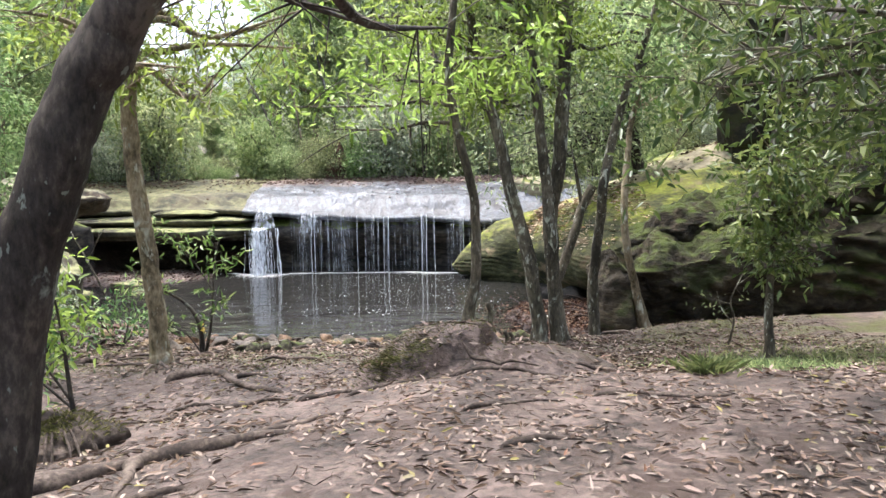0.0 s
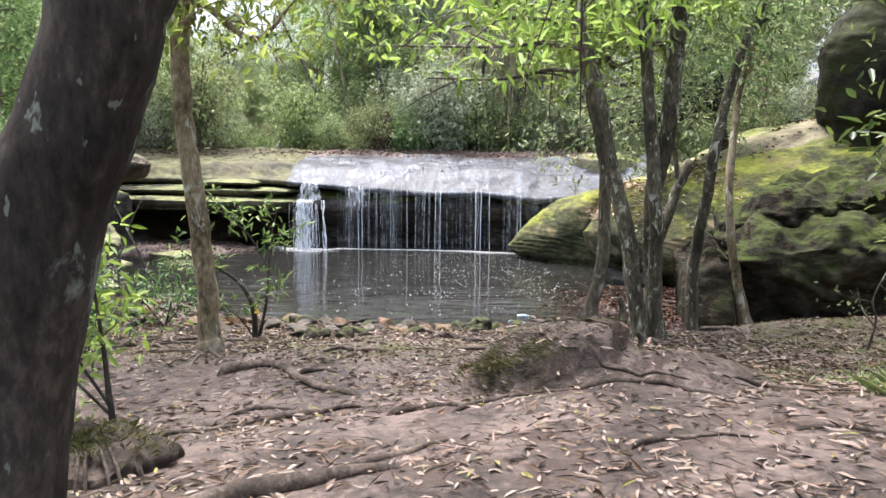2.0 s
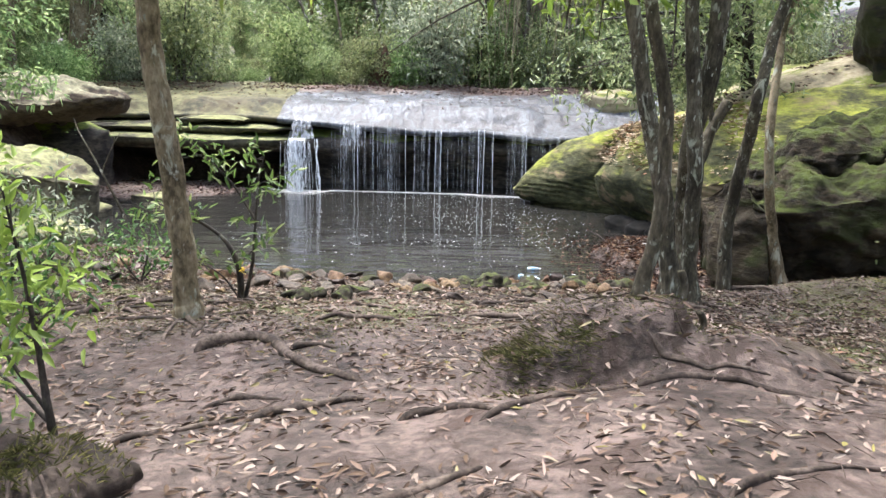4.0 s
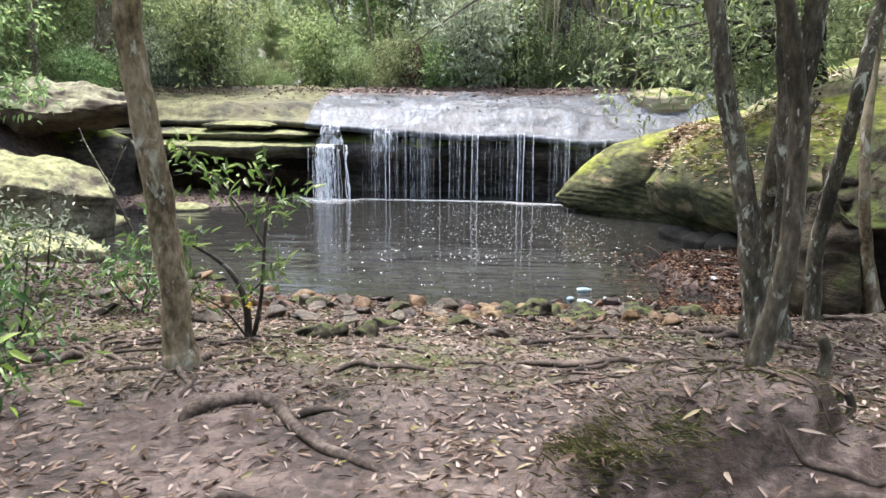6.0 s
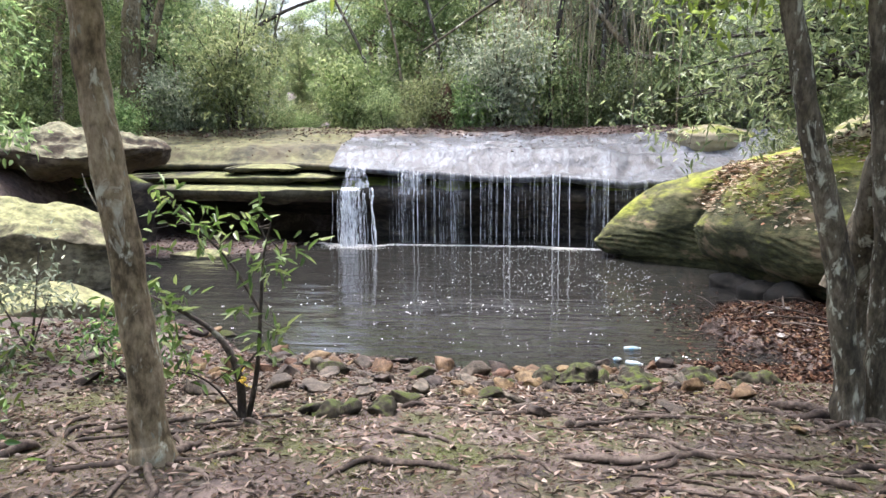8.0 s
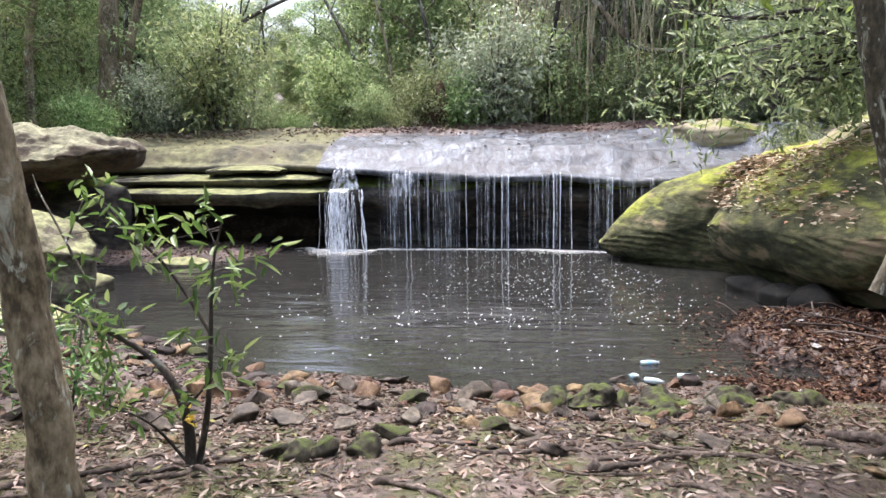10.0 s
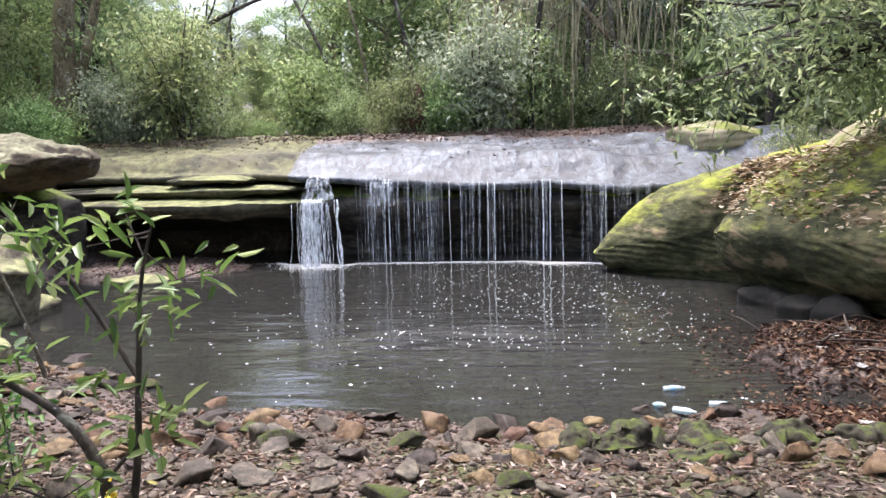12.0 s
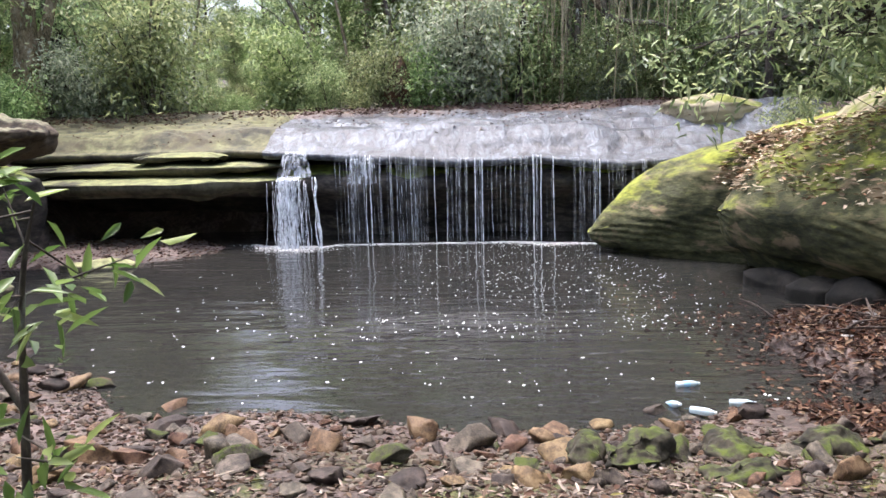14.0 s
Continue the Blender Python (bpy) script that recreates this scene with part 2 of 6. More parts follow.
M_slab_top = mottled("stained_sandstone", (0.020, 0.019, 0.013), (0.062, 0.057, 0.037), (0.125, 0.112, 0.072), 1.3, 0.8, 0.7, 0.03, moss=(0.138, 0.132, 0.066), moss_from=0.7, patch=(0.082, 0.068, 0.042), patch_at=0.57, spots=(0.06, 0.045, 0.03))
M_rock_moss = mottled("brown_sandstone_under_moss", (0.012, 0.0095, 0.0065), (0.036, 0.028, 0.018), (0.08, 0.064, 0.042), 1.6, 0.9, 1.0, 0.13, stretch=(1, 1, 2.4), patch=(0.03, 0.034, 0.012), patch_at=0.56, moss=(0.040, 0.052, 0.0085), moss_from=0.6)
# Near-black tone puts the boulder's overhang shade into the stones' colour.
M_rock_foot_shade = mottled("shade_black_stone", (0.004, 0.0037, 0.0033), (0.013, 0.012, 0.010), (0.034, 0.030, 0.025), 2.4, 0.85, 0.9, 0.03)
M_rock = mottled("mossy_sandstone", (0.016, 0.018, 0.009), (0.052, 0.054, 0.024), (0.125, 0.118, 0.06), 1.5, 0.9, 0.9, 0.04, stretch=(1, 1, 2.6), patch=(0.17, 0.13, 0.08), patch_at=0.59, moss=(0.19, 0.205, 0.034), moss_from=0.72)
# Darker copy of the sandstone, with the canopy's shade put into its colour.
M_rock_shade = mottled("shaded_brown_sandstone", (0.00691, 0.00634, 0.00403), (0.023, 0.0196, 0.0115), (0.0547, 0.0438, 0.0276), 1.5, 0.9, 1.0, 0.05, stretch=(1, 1, 2.2), patch=(0.0259, 0.0288, 0.00864), patch_at=0.5, moss=(0.05, 0.058, 0.011), moss_from=0.95)
# Pale lit tone on top faces, shade-dark brown on the front, both by facing.
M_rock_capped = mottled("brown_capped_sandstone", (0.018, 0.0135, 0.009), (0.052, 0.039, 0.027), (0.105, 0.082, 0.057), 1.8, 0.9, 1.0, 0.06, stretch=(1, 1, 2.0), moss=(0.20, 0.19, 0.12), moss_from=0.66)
M_rock_tan = mottled("tan_sandstone", (0.12, 0.104, 0.066), (0.25, 0.218, 0.146), (0.34, 0.30, 0.215), 1.3, 0.9, 0.7, 0.03, moss=(0.135, 0.15, 0.034), moss_from=0.95)
M_rock_pale = mottled("pale_sandstone", (0.034, 0.029, 0.020), (0.098, 0.085, 0.057), (0.20, 0.178, 0.122), 1.8, 0.9, 1.0, 0.05, stretch=(1, 1, 1.6), moss=(0.225, 0.225, 0.11), moss_from=0.55)
# Dark tone carries the shade of the recesses below lip and overhang.
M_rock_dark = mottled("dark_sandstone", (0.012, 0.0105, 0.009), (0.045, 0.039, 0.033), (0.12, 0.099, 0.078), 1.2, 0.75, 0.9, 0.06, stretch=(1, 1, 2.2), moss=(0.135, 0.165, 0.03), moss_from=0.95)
M_bark = mottled("grey_bark", (0.029, 0.025, 0.018), (0.082, 0.070, 0.050), (0.175, 0.153, 0.115), 7.0, 0.9, 1.0, 0.014, stretch=(1, 1, 0.4), patch=(0.40, 0.405, 0.33), patch_scale=1.1, patch_at=0.60, spots=(0.404, 0.415, 0.356))
M_bark_dark = mottled("dark_bark", (0.016, 0.013, 0.011), (0.048, 0.039, 0.033), (0.11, 0.092, 0.077), 7.0, 0.9, 1.0, 0.016, stretch=(1, 1, 0.45), patch=(0.21, 0.22, 0.19), patch_scale=0.7, patch_at=0.635, spots=(0.17, 0.185, 0.16))
M_bark_tan = mottled("tan_bark", (0.070, 0.054, 0.032), (0.205, 0.162, 0.103), (0.34, 0.28, 0.195), 6.0, 0.9, 1.0, 0.012, stretch=(1, 1, 0.5), patch=(0.45, 0.44, 0.36), patch_scale=1.1, patch_at=0.60, spots=(0.234, 0.234, 0.187))
M_root = mottled("root_bark", (0.022, 0.016, 0.013), (0.066, 0.049, 0.040), (0.15, 0.118, 0.098), 7.0, 0.85, 1.0, 0.014, moss=(0.0902, 0.0943, 0.0287), moss_from=1.15)
M_stone = mottled("shore_stone", (0.021, 0.016, 0.013), (0.060, 0.046, 0.036), (0.125, 0.098, 0.076), 6.0, 0.65, 0.8, 0.012, random_tint=0.8)
M_stone_rust = mottled("rust_stone", (0.045, 0.026, 0.015), (0.12, 0.070, 0.038), (0.20, 0.132, 0.076), 6.0, 0.65, 0.8, 0.012, random_tint=0.6)
M_stone_moss = mottled("mossy_stone", (0.014, 0.0125, 0.009), (0.044, 0.038, 0.026), (0.09, 0.078, 0.058), 4.0, 0.85, 0.9, 0.02, moss=(0.052, 0.066, 0.011), moss_from=0.75)
M_cane = mottled("dry_cane", (0.15, 0.125, 0.075), (0.325, 0.275, 0.175), (0.475, 0.425, 0.288), 8.0, 0.7, 0.4, 0.005)
M_leaf_far = foliage("scrub_leaves", (0.112, 0.15, 0.066), (0.275, 0.345, 0.145), (0.50, 0.545, 0.27), thin=0.5)
M_leaf_grey = foliage("grey_green_leaves", (0.143, 0.173, 0.113), (0.309, 0.351, 0.238), (0.511, 0.535, 0.392), thin=0.45)
M_leaf_lime = foliage("lime_leaves", (0.115, 0.184, 0.0287), (0.265, 0.38, 0.069), (0.40, 0.54, 0.14), thin=0.55)
M_leaf_near = foliage("glossy_leaves", (0.035, 0.075, 0.02), (0.085, 0.15, 0.04), (0.20, 0.28, 0.07), gloss=0.32, thin=0.4)
M_leaf_lime2 = foliage("fresh_leaves", (0.06, 0.115, 0.025), (0.14, 0.22, 0.055), (0.29, 0.36, 0.12), gloss=0.3, thin=0.45)
M_leaf_bough = foliage("bough_leaves", (0.09, 0.125, 0.055), (0.21, 0.27, 0.12), (0.40, 0.45, 0.22), gloss=0.3, thin=0.5)
M_leaf_mid = foliage("soft_green_leaves", (0.101, 0.152, 0.0506), (0.253, 0.342, 0.127), (0.481, 0.557, 0.253), thin=0.5)
M_grass = foliage("mound_grass_blades", (0.048, 0.052, 0.019), (0.12, 0.122, 0.04), (0.24, 0.22, 0.10), gloss=0.8, thin=0.3)
M_litter_pink = island_tint("bleached_leaf_litter", [(0.0, (0.19, 0.13, 0.105)), (0.4, (0.31, 0.225, 0.19)), (0.8, (0.43, 0.34, 0.295)), (0.97, (0.24, 0.13, 0.085))], 0.6)
M_litter = island_tint("leaf_litter", [(0.0, (0.0507, 0.0317, 0.0222)), (0.25, (0.127, 0.0855, 0.057)), (0.5, (0.235, 0.165, 0.128)), (0.96, (0.40, 0.335, 0.285)), (0.985, (0.285, 0.253, 0.0889))])
M_litter_pale = island_tint("pale_leaf_litter", [(0.0, (0.195, 0.13, 0.078)), (0.3, (0.416, 0.325, 0.221)), (0.7, (0.65, 0.559, 0.416)), (0.97, (0.39, 0.208, 0.13))])
M_litter_red = island_tint("red_leaf_litter", [(0.0, (0.0253, 0.0135, 0.0105)), (0.35, (0.0716, 0.0358, 0.0231)), (0.7, (0.126, 0.0716, 0.0463)), (0.93, (0.219, 0.19, 0.156))])
M_drift = island_tint("orange_leaf_litter", [(0.0, (0.018, 0.009, 0.006)), (0.4, (0.040, 0.0165, 0.0095)), (0.75, (0.10, 0.043, 0.021)), (0.95, (0.25, 0.17, 0.11))])
M_litter_mid = island_tint("brown_leaf_litter", [(0.0, (0.024, 0.0165, 0.0123)), (0.4, (0.0824, 0.0535, 0.0378)), (0.75, (0.165, 0.123, 0.0924)), (0.97, (0.275, 0.233, 0.192))])
M_moss = foliage("moss_blades", (0.055, 0.06, 0.022), (0.125, 0.14, 0.042), (0.25, 0.245, 0.10), gloss=0.9, thin=0.5)

# Pool water: dark, clear at a steep glance, mirror-like at a low one, with ripples.
M_water, t, b = nodes_of("pool_water")
b.inputs["Base Color"].default_value = (0.058, 0.057, 0.053, 1)
b.inputs["Specular IOR Level"].default_value = 1.0
b.inputs["Roughness"].default_value = 0.02
b.inputs["IOR"].default_value = 1.333
b.inputs["Transmission Weight"].default_value = 0.65
v = place(t, (0.45, 2.0, 1.0))
w1, w2 = noise_of(t, v, 1.3, 3, 0.5, 0.8), noise_of(t, v, 4.0, 2, 0.5, 0.6)
calm = ramp(t, noise_of(t, place(t, (0.25, 0.45, 1)), 1.0, 2, 0.5), [(0.40, 0.35), (0.58, 1.0)])
bump(t, b, maths(t, "MULTIPLY", maths(t, "ADD", w1, maths(t, "MULTIPLY", w2, 0.4)), calm), 0.5, 0.055)

# Wet rock under a thin sheet of running water, sky sheen painted in.
M_wet, t, b = nodes_of("wet_sandstone")
v = place(t, (1, 1, 1))
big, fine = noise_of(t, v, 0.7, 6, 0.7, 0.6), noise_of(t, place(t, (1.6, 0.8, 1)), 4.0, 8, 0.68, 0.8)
# The pale blue-grey stops stand for the sky's silver sheen and white water.
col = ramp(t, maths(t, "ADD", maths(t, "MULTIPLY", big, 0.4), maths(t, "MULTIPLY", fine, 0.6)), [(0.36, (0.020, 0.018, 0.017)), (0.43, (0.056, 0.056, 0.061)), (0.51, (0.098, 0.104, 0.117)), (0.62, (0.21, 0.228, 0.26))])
far_back = t.nodes.new("ShaderNodeSeparateXYZ")
t.links.new(place(t), far_back.inputs[0])
strew = maths(t, "ADD", maths(t, "MULTIPLY", far_back.outputs[1], 0.42), maths(t, "MULTIPLY", noise_of(t, place(t), 1.3, 6, 0.7), 1.6))
col = blend(t, ramp(t, maths(t, "SUBTRACT", strew, 1.2), [(0.35, 0.0), (0.75, 0.85)]), col, (0.19, 0.13, 0.105))
t.links.new(col, b.inputs["Base Color"])
b.inputs["Roughness"].default_value = 0.38
b.inputs["Specular IOR Level"].default_value = 0.32
bump(t, b, fine, 0.8, 0.06)

M_fall, t, b = nodes_of("falling_water")
b.inputs["Base Color"].default_value = (0.85, 0.88, 0.92, 1)
b.inputs["Roughness"].default_value = 0.25
streak = ramp(t, noise_of(t, place(t, (7, 7, 1.1)), 2.2, 6, 0.75), [(0.42, 0.0), (0.68, 0.85)])
t.links.new(streak, b.inputs["Alpha"])
M_sheet, t, b = nodes_of("torn_white_water")
b.inputs["Base Color"].default_value = (0.84, 0.87, 0.91, 1)
b.inputs["Roughness"].default_value = 0.3
torn = maths(t, "ADD", maths(t, "MULTIPLY", noise_of(t, place(t, (9, 4, 2.0)), 1.6, 6, 0.7, 0.5), 0.7), maths(t, "MULTIPLY", noise_of(t, place(t, (34, 10, 2.2)), 1.6, 4, 0.6), 0.3))
t.links.new(ramp(t, torn, [(0.44, 0.0), (0.52, 0.55), (0.62, 0.95)]), b.inputs["Alpha"])
M_strand, t, b = nodes_of("water_strand")
b.inputs["Base Color"].default_value = (0.75, 0.78, 0.82, 1)
b.inputs["Roughness"].default_value = 0.2
t.links.new(ramp(t, noise_of(t, place(t, (3, 3, 0.7)), 4.0, 3, 0.7), [(0.38, 0.05), (0.68, 0.55)]), b.inputs["Alpha"])
M_rope, t, b = nodes_of("white_water")
b.inputs["Base Color"].default_value = (0.82, 0.85, 0.89, 1)
b.inputs["Roughness"].default_value = 0.35
t.links.new(ramp(t, noise_of(t, place(t, (4, 4, 2.2)), 4.0, 5, 0.75), [(0.36, 0.12), (0.56, 1.0)]), b.inputs["Alpha"])
M_foam, t, b = nodes_of("foam")
b.inputs["Base Color"].default_value = (0.8, 0.8, 0.78, 1)
b.inputs["Roughness"].default_value = 0.7


# ---- terrain ----
def land(x, y):
    """Height of the ground; the pool's surface is at 0."""
    x, y = np.asarray(x, float), np.asarray(y, float)
    side = ss(-4.4, -6.4, x) * 1.9 + 0.25 * np.sin(x * 1.3) * ss(11, 13.5, y)
    z = np.interp(y - side * ss(10, 14, y), [-12, 0, 5, 6.5, 7.5, 8.5, 10, 12, 13, 14.05, 15, 17, 19], [2.1, 1.74, 1.5, 1.38, 1.15, 0.95, 0.75, 0.42, 0.2, 0.0, -0.22, -0.7, -0.9])
    z = z - 0.13 * np.clip(-x, 0, 3.5) * ss(1.0, 5.5, y) * ss(9.0, 6.5, y) - 0.05 * ss(0.0, -1.0, x) * ss(6, 7, y) * ss(9, 8, y)
    # root mound under the slender trees, undercut on the side of the path
    d = np.hypot((x - 0.55) / 1.15, (y - 7.6) / 0.85)
    z = z + 0.28 * ss(1.2, 0.5, d + 0.25 * fbm(x * 2.5, y * 2.5, 3, 3))
    d = np.hypot((x + 0.15) / 0.72, (y - 7.25) / 0.42)
    z = z + 0.24 * ss(1.1, 0.84, d + 0.12 * fbm(x * 4, y * 4, 8, 2))
    # ground to the right climbs to the rocks
    z = np.maximum(z, -0.9 + (1.32 + 0.22 * ss(2.3, 4.2, x)) * ss(15.4, 12.0, y) * ss(0.8, 2.2, x) * ss(4, 9, y))
    z = np.maximum(z, z + ss(3.5, 8.0, x) * ss(4, 9, y) * 0.2 * ss(15, 11, y))
    # bank of drifted litter beside the boulder
    e = np.hypot((x - 2.8) / 1.6, (y - 15.7) / 2.3) + 0.42 * fbm(x * 1.5, y * 1.5, 9, 4)
    z = np.maximum(z, -0.9 + 1.1 * ss(1.3, 0.55, e))
    # low mud bank under the ledges
    e = np.hypot((x + 9.9) / 2.9, (y - 23.3) / 2.0) + 0.12 * fbm(x * 1.3, y * 1.3, 6, 3)
    z = np.maximum(z, 0.10 * ss(1.1, 0.5, e) - 0.9 * ss(0.95, 1.35, e))
    # far side of the pool and the forest floor
    z = np.maximum(z, -0.9 + 3.45 * ss(25.6, 27.6, y) + 0.02 * np.clip(y - 28, 0, 20) + 7 * ss(45, 85, y))
    z = np.maximum(z, -0.9 + 3.3 * ss(-9.5, -13.5, x) * ss(10, 17, y) + 4 * ss(-16, -40, x))
    z = np.maximum(z, -0.9 + 3.6 * ss(3.5, 6.5, x) * ss(13.5, 17.0, y) + 5 * ss(8, 22, x) * ss(4, 14, y))
    z = np.maximum(z, -0.9 + 1.8 * ss(-4.5, -8, x) * ss(14.6, 11, y))
    rough = 0.035 * fbm(x * 1.7, y * 1.7, 0, 4) + 0.012 * fbm(x * 8, y * 8, 4, 3)
    return z + rough * (1 + 1.5 * ss(20, 40, np.hypot(x, y - 8)))


def axis_steps(a, b, fine, far, ratio):
    mid = np.arange(a, b, fine)
    out, step = [], fine
    p = 0.0
    while p < far:
        step *= ratio
        p += step
        out.append(p)
    out = np.array(out)
    return np.r_[(a - out)[::-1], mid, b + out]


gx, gy = axis_steps(-9, 6, 0.05, 400, 1.12), axis_steps(0, 17, 0.05, 400, 1.12)
X, Y = np.meshgrid(gx, gy, indexing="ij")
ground = solid("ground", (np.stack([X, Y, land(X, Y)], -1).reshape(-1, 3), grid_faces(len(gx), len(gy))), M_ground, (0, 0, 0), "trodden reddish-brown earth sloping down to the pool", "ground", kind="structure")

wx, wy = np.linspace(-14, 4.2, 60), np.linspace(12.9, 26, 50)
X, Y = np.meshgrid(wx, wy, indexing="ij")
water = solid("water", (np.stack([X, Y, 0 * X], -1).reshape(-1, 3), grid_faces(60, 50)), M_water, (0, 0, 0), "dark still pool with ripples and floating foam", "pool", kind="structure")


# ---- rock shelf over which the stream runs ----
def shelf_lip(x):
    y = np.interp(x, [-16, -8, -6.2, -5, -3, -1, 0.5, 2, 6], [24.6, 24.4, 24.1, 23.95, 23.9, 23.85, 23.5, 23.2, 22.8])
    z = np.interp(x, [-16, -8, -6.2, -5, -3.3, -2.1, -0.5, 1.1, 2.2, 6], [2.0, 2.02, 2.0, 1.93, 1.8, 1.71, 1.76, 1.62, 1.68, 1.8])
    return y + 0.10 * fbm(x * 1.3, 0 * x, 1.5, 3), z + 0.03 * fbm(x * 2.1, 0 * x, 6, 3)


def shelf_top(x0, x1, n, setback=0.0):
    """The upper surface of the shelf, from the forest's edge to the lip and just under it."""
    x = np.linspace(x0, x1, n)
    ly, lz = shelf_lip(x)
    ly = ly + setback
    rows = []
    for s in np.linspace(1, 0, 60) ** 1.3:
        yy = ly + s * (28.6 - ly)
        zz = lz + (2.93 - lz) * (0.42 * ss(0, 0.24, np.full(n, s)) + 0.58 * s) + 0.05 * fbm(x * 0.8, yy * 0.8, 0, 4)
        step = fbm(x * 0.45 + 3, yy * 1.5, 0, 3) * 4
        zz = zz + 0.055 * (np.floor(step) + ss(0.85, 1.0, step % 1.0)) * min(1.0, s * 8)
        zz = zz + 0.03 * fbm(x * 3.2, yy * 2.4, 5, 4) * min(1.0, s * 6)
        # a low broken riser across the stream's far side
        riser = 25.05 + 0.10 * fbm(x * 1.6, 0 * x, 3, 3)
        zz = zz - 0.17 * ss(riser + 0.05, riser - 0.03, yy) * ss(0.6, 1.6, x) * min(1.0, s * 5)
        rows.append(np.stack([x, yy, zz], -1))
    for dy, dz in ((-0.05, -0.04), (-0.05, -0.10), (0.04, -0.16), (0.25, -0.19), (0.8, -0.22)):
        rows.append(np.stack([x, ly + dy + 0.05 * fbm(x * 3, 0 * x + dz * 9, 0, 3), lz + dz + 0.02 * fbm(x * 4, 0 * x, dz * 5, 3)], -1))
    return np.stack(rows, 1).reshape(-1, 3), grid_faces(n, len(rows))


def shelf_face(x0, x1, n, deep):
    """The damp face and hollow under the lip, coloured dark for the shade there."""
    x = np.linspace(x0, x1, n)
    ly, lz = shelf_lip(x)
    rows = []
    ledge = ss(-2.0, -3.6, x) * 0.16
    for dy, z in ((0.9, 1.62), (0.30, 1.5), (0.12, 1.42), (0.02, 1.34), (0.0, 1.26), (0.03, 1.16), (0.12, 1.05), (0.4, 0.98), (0.5 * deep, 0.9), (0.8 * deep, 0.6), (deep, 0.2), (deep, -0.7)):
        wob = 0.10 * fbm(x * 1.4, 0 * x + z * 4, 2, 4)
        rows.append(np.stack([x, ly + 0.22 - ledge + dy + wob, np.minimum(z + 0.05 * fbm(x * 1.5, 0 * x + z, 8, 4), lz - 0.12)], -1))
    return np.stack(rows, 1).reshape(-1, 3), grid_faces(n, len(rows))


shelf = thing("rock_shelf", (-2, 25, 0), "wide sandstone shelf, wet and silvery where the stream spreads over it", "rock shelf", kind="structure")
part("wet_slab", shelf_top(-6.3, 6.5, 300), M_wet, shelf, "wet sandstone under a film of running water, sky sheen put into its colour")
part("dry_slab", shelf_top(-18, -6.25, 240, 0.45), M_slab_top, shelf, "dry yellow-green sandstone")
part("damp_face", shelf_face(-6.3, 6.5, 260, 1.1), M_rock_dark, shelf, "damp rock face behind the falling water, shade put into its colour")
part("hollow", shelf_face(-18, -6.25, 160, 2.3), M_rock_dark, shelf, "hollow under the ledges, shade put into its dark colour")


def shelf_z(x, y):
    """Height of the shelf's top."""
    ly, lz = shelf_lip(x)
    s = np.clip((y - ly) / (28.6 - ly), 0, 1)
    return lz + (2.93 - lz) * (0.42 * ss(0, 0.24, s) + 0.58 * s) + 0.05 * fbm(x * 0.8, y * 0.8, 0, 4)


# ---- rocks: closed outlines with a bulging flank and a domed top ----
FLANK = [(0.55, -0.3), (0.42, 0.0), (0.22, 0.12), (0.06, 0.45), (0.0, 0.8), (0.0, 1.0)]


def rock(ring, nu=150, nv=46, lumps=0.08, layers=0.05, dome=0.55, grain=1.0, seed=0.0, under=1.0, dip=(0.0, 0.0), beds=5.5):
    """ring: rows of x, y, foot height, brow height, and the x, y, height of the crest behind."""
    r = spline(ring, nu, True)
    out, cen = r[:, :2], r[:, 4:6]
    low, brow, top = r[:, 2], r[:, 3], r[:, 6]
    rows = []
    flank = spline(np.array(FLANK), nv // 2)
    for inset, h in flank:
        rows.append(np.c_[out + (cen - out) * inset * under * 0.5, low + (brow - low) * h])
    for s in np.linspace(0, 1, nv - nv // 2 + 1)[1:]:
        rise = (1 - (1 - s) ** 2.2) * dome + s * (1 - dome)
        rows.append(np.c_[out + (cen - out) * s, brow + (top - brow) * rise])
    mid = np.r_[cen.mean(0), top.mean()]
    crest = rows[-1]
    for s in (0.35, 0.7, 1.0):
        rows.append(crest + (mid - crest) * s)
    p = np.stack(rows, 1)
    du, dv = np.gradient(p, axis=0), np.gradient(p, axis=1)
    nrm = np.cross(du, dv)
    nrm /= np.linalg.norm(nrm, axis=-1)[..., None] + 1e-9
    if (nrm[:, nv // 2, :2] * (out - cen)).sum() < 0:
        nrm = -nrm
    x, y, z = p[..., 0], p[..., 1], p[..., 2]
    fade = np.ones(p.shape[1])
    fade[-3:] = (0.7, 0.4, 0.0)
    d = lumps * fbm(x * grain, y * grain, z * grain, 5, seed) * 2
    bed = z * beds + x * dip[0] + y * dip[1] + 1.8 * fbm(x * 0.7, y * 0.7, z * 0.7, 3, seed + 5)
    broken = ss(-0.15, 0.35, fbm(x * 1.1, y * 1.1, z * 2.2, 3, seed + 11))
    d = d + layers * (np.abs((bed % 1.0) - 0.5) * 2 - 0.5) * (1 - np.abs(nrm[..., 2])) * 2.2 * broken
    p = p + nrm * (d * fade)[..., None]
    v = p.reshape(-1, 3)
    f = grid_faces(nu, p.shape[1], True)
    return v, f


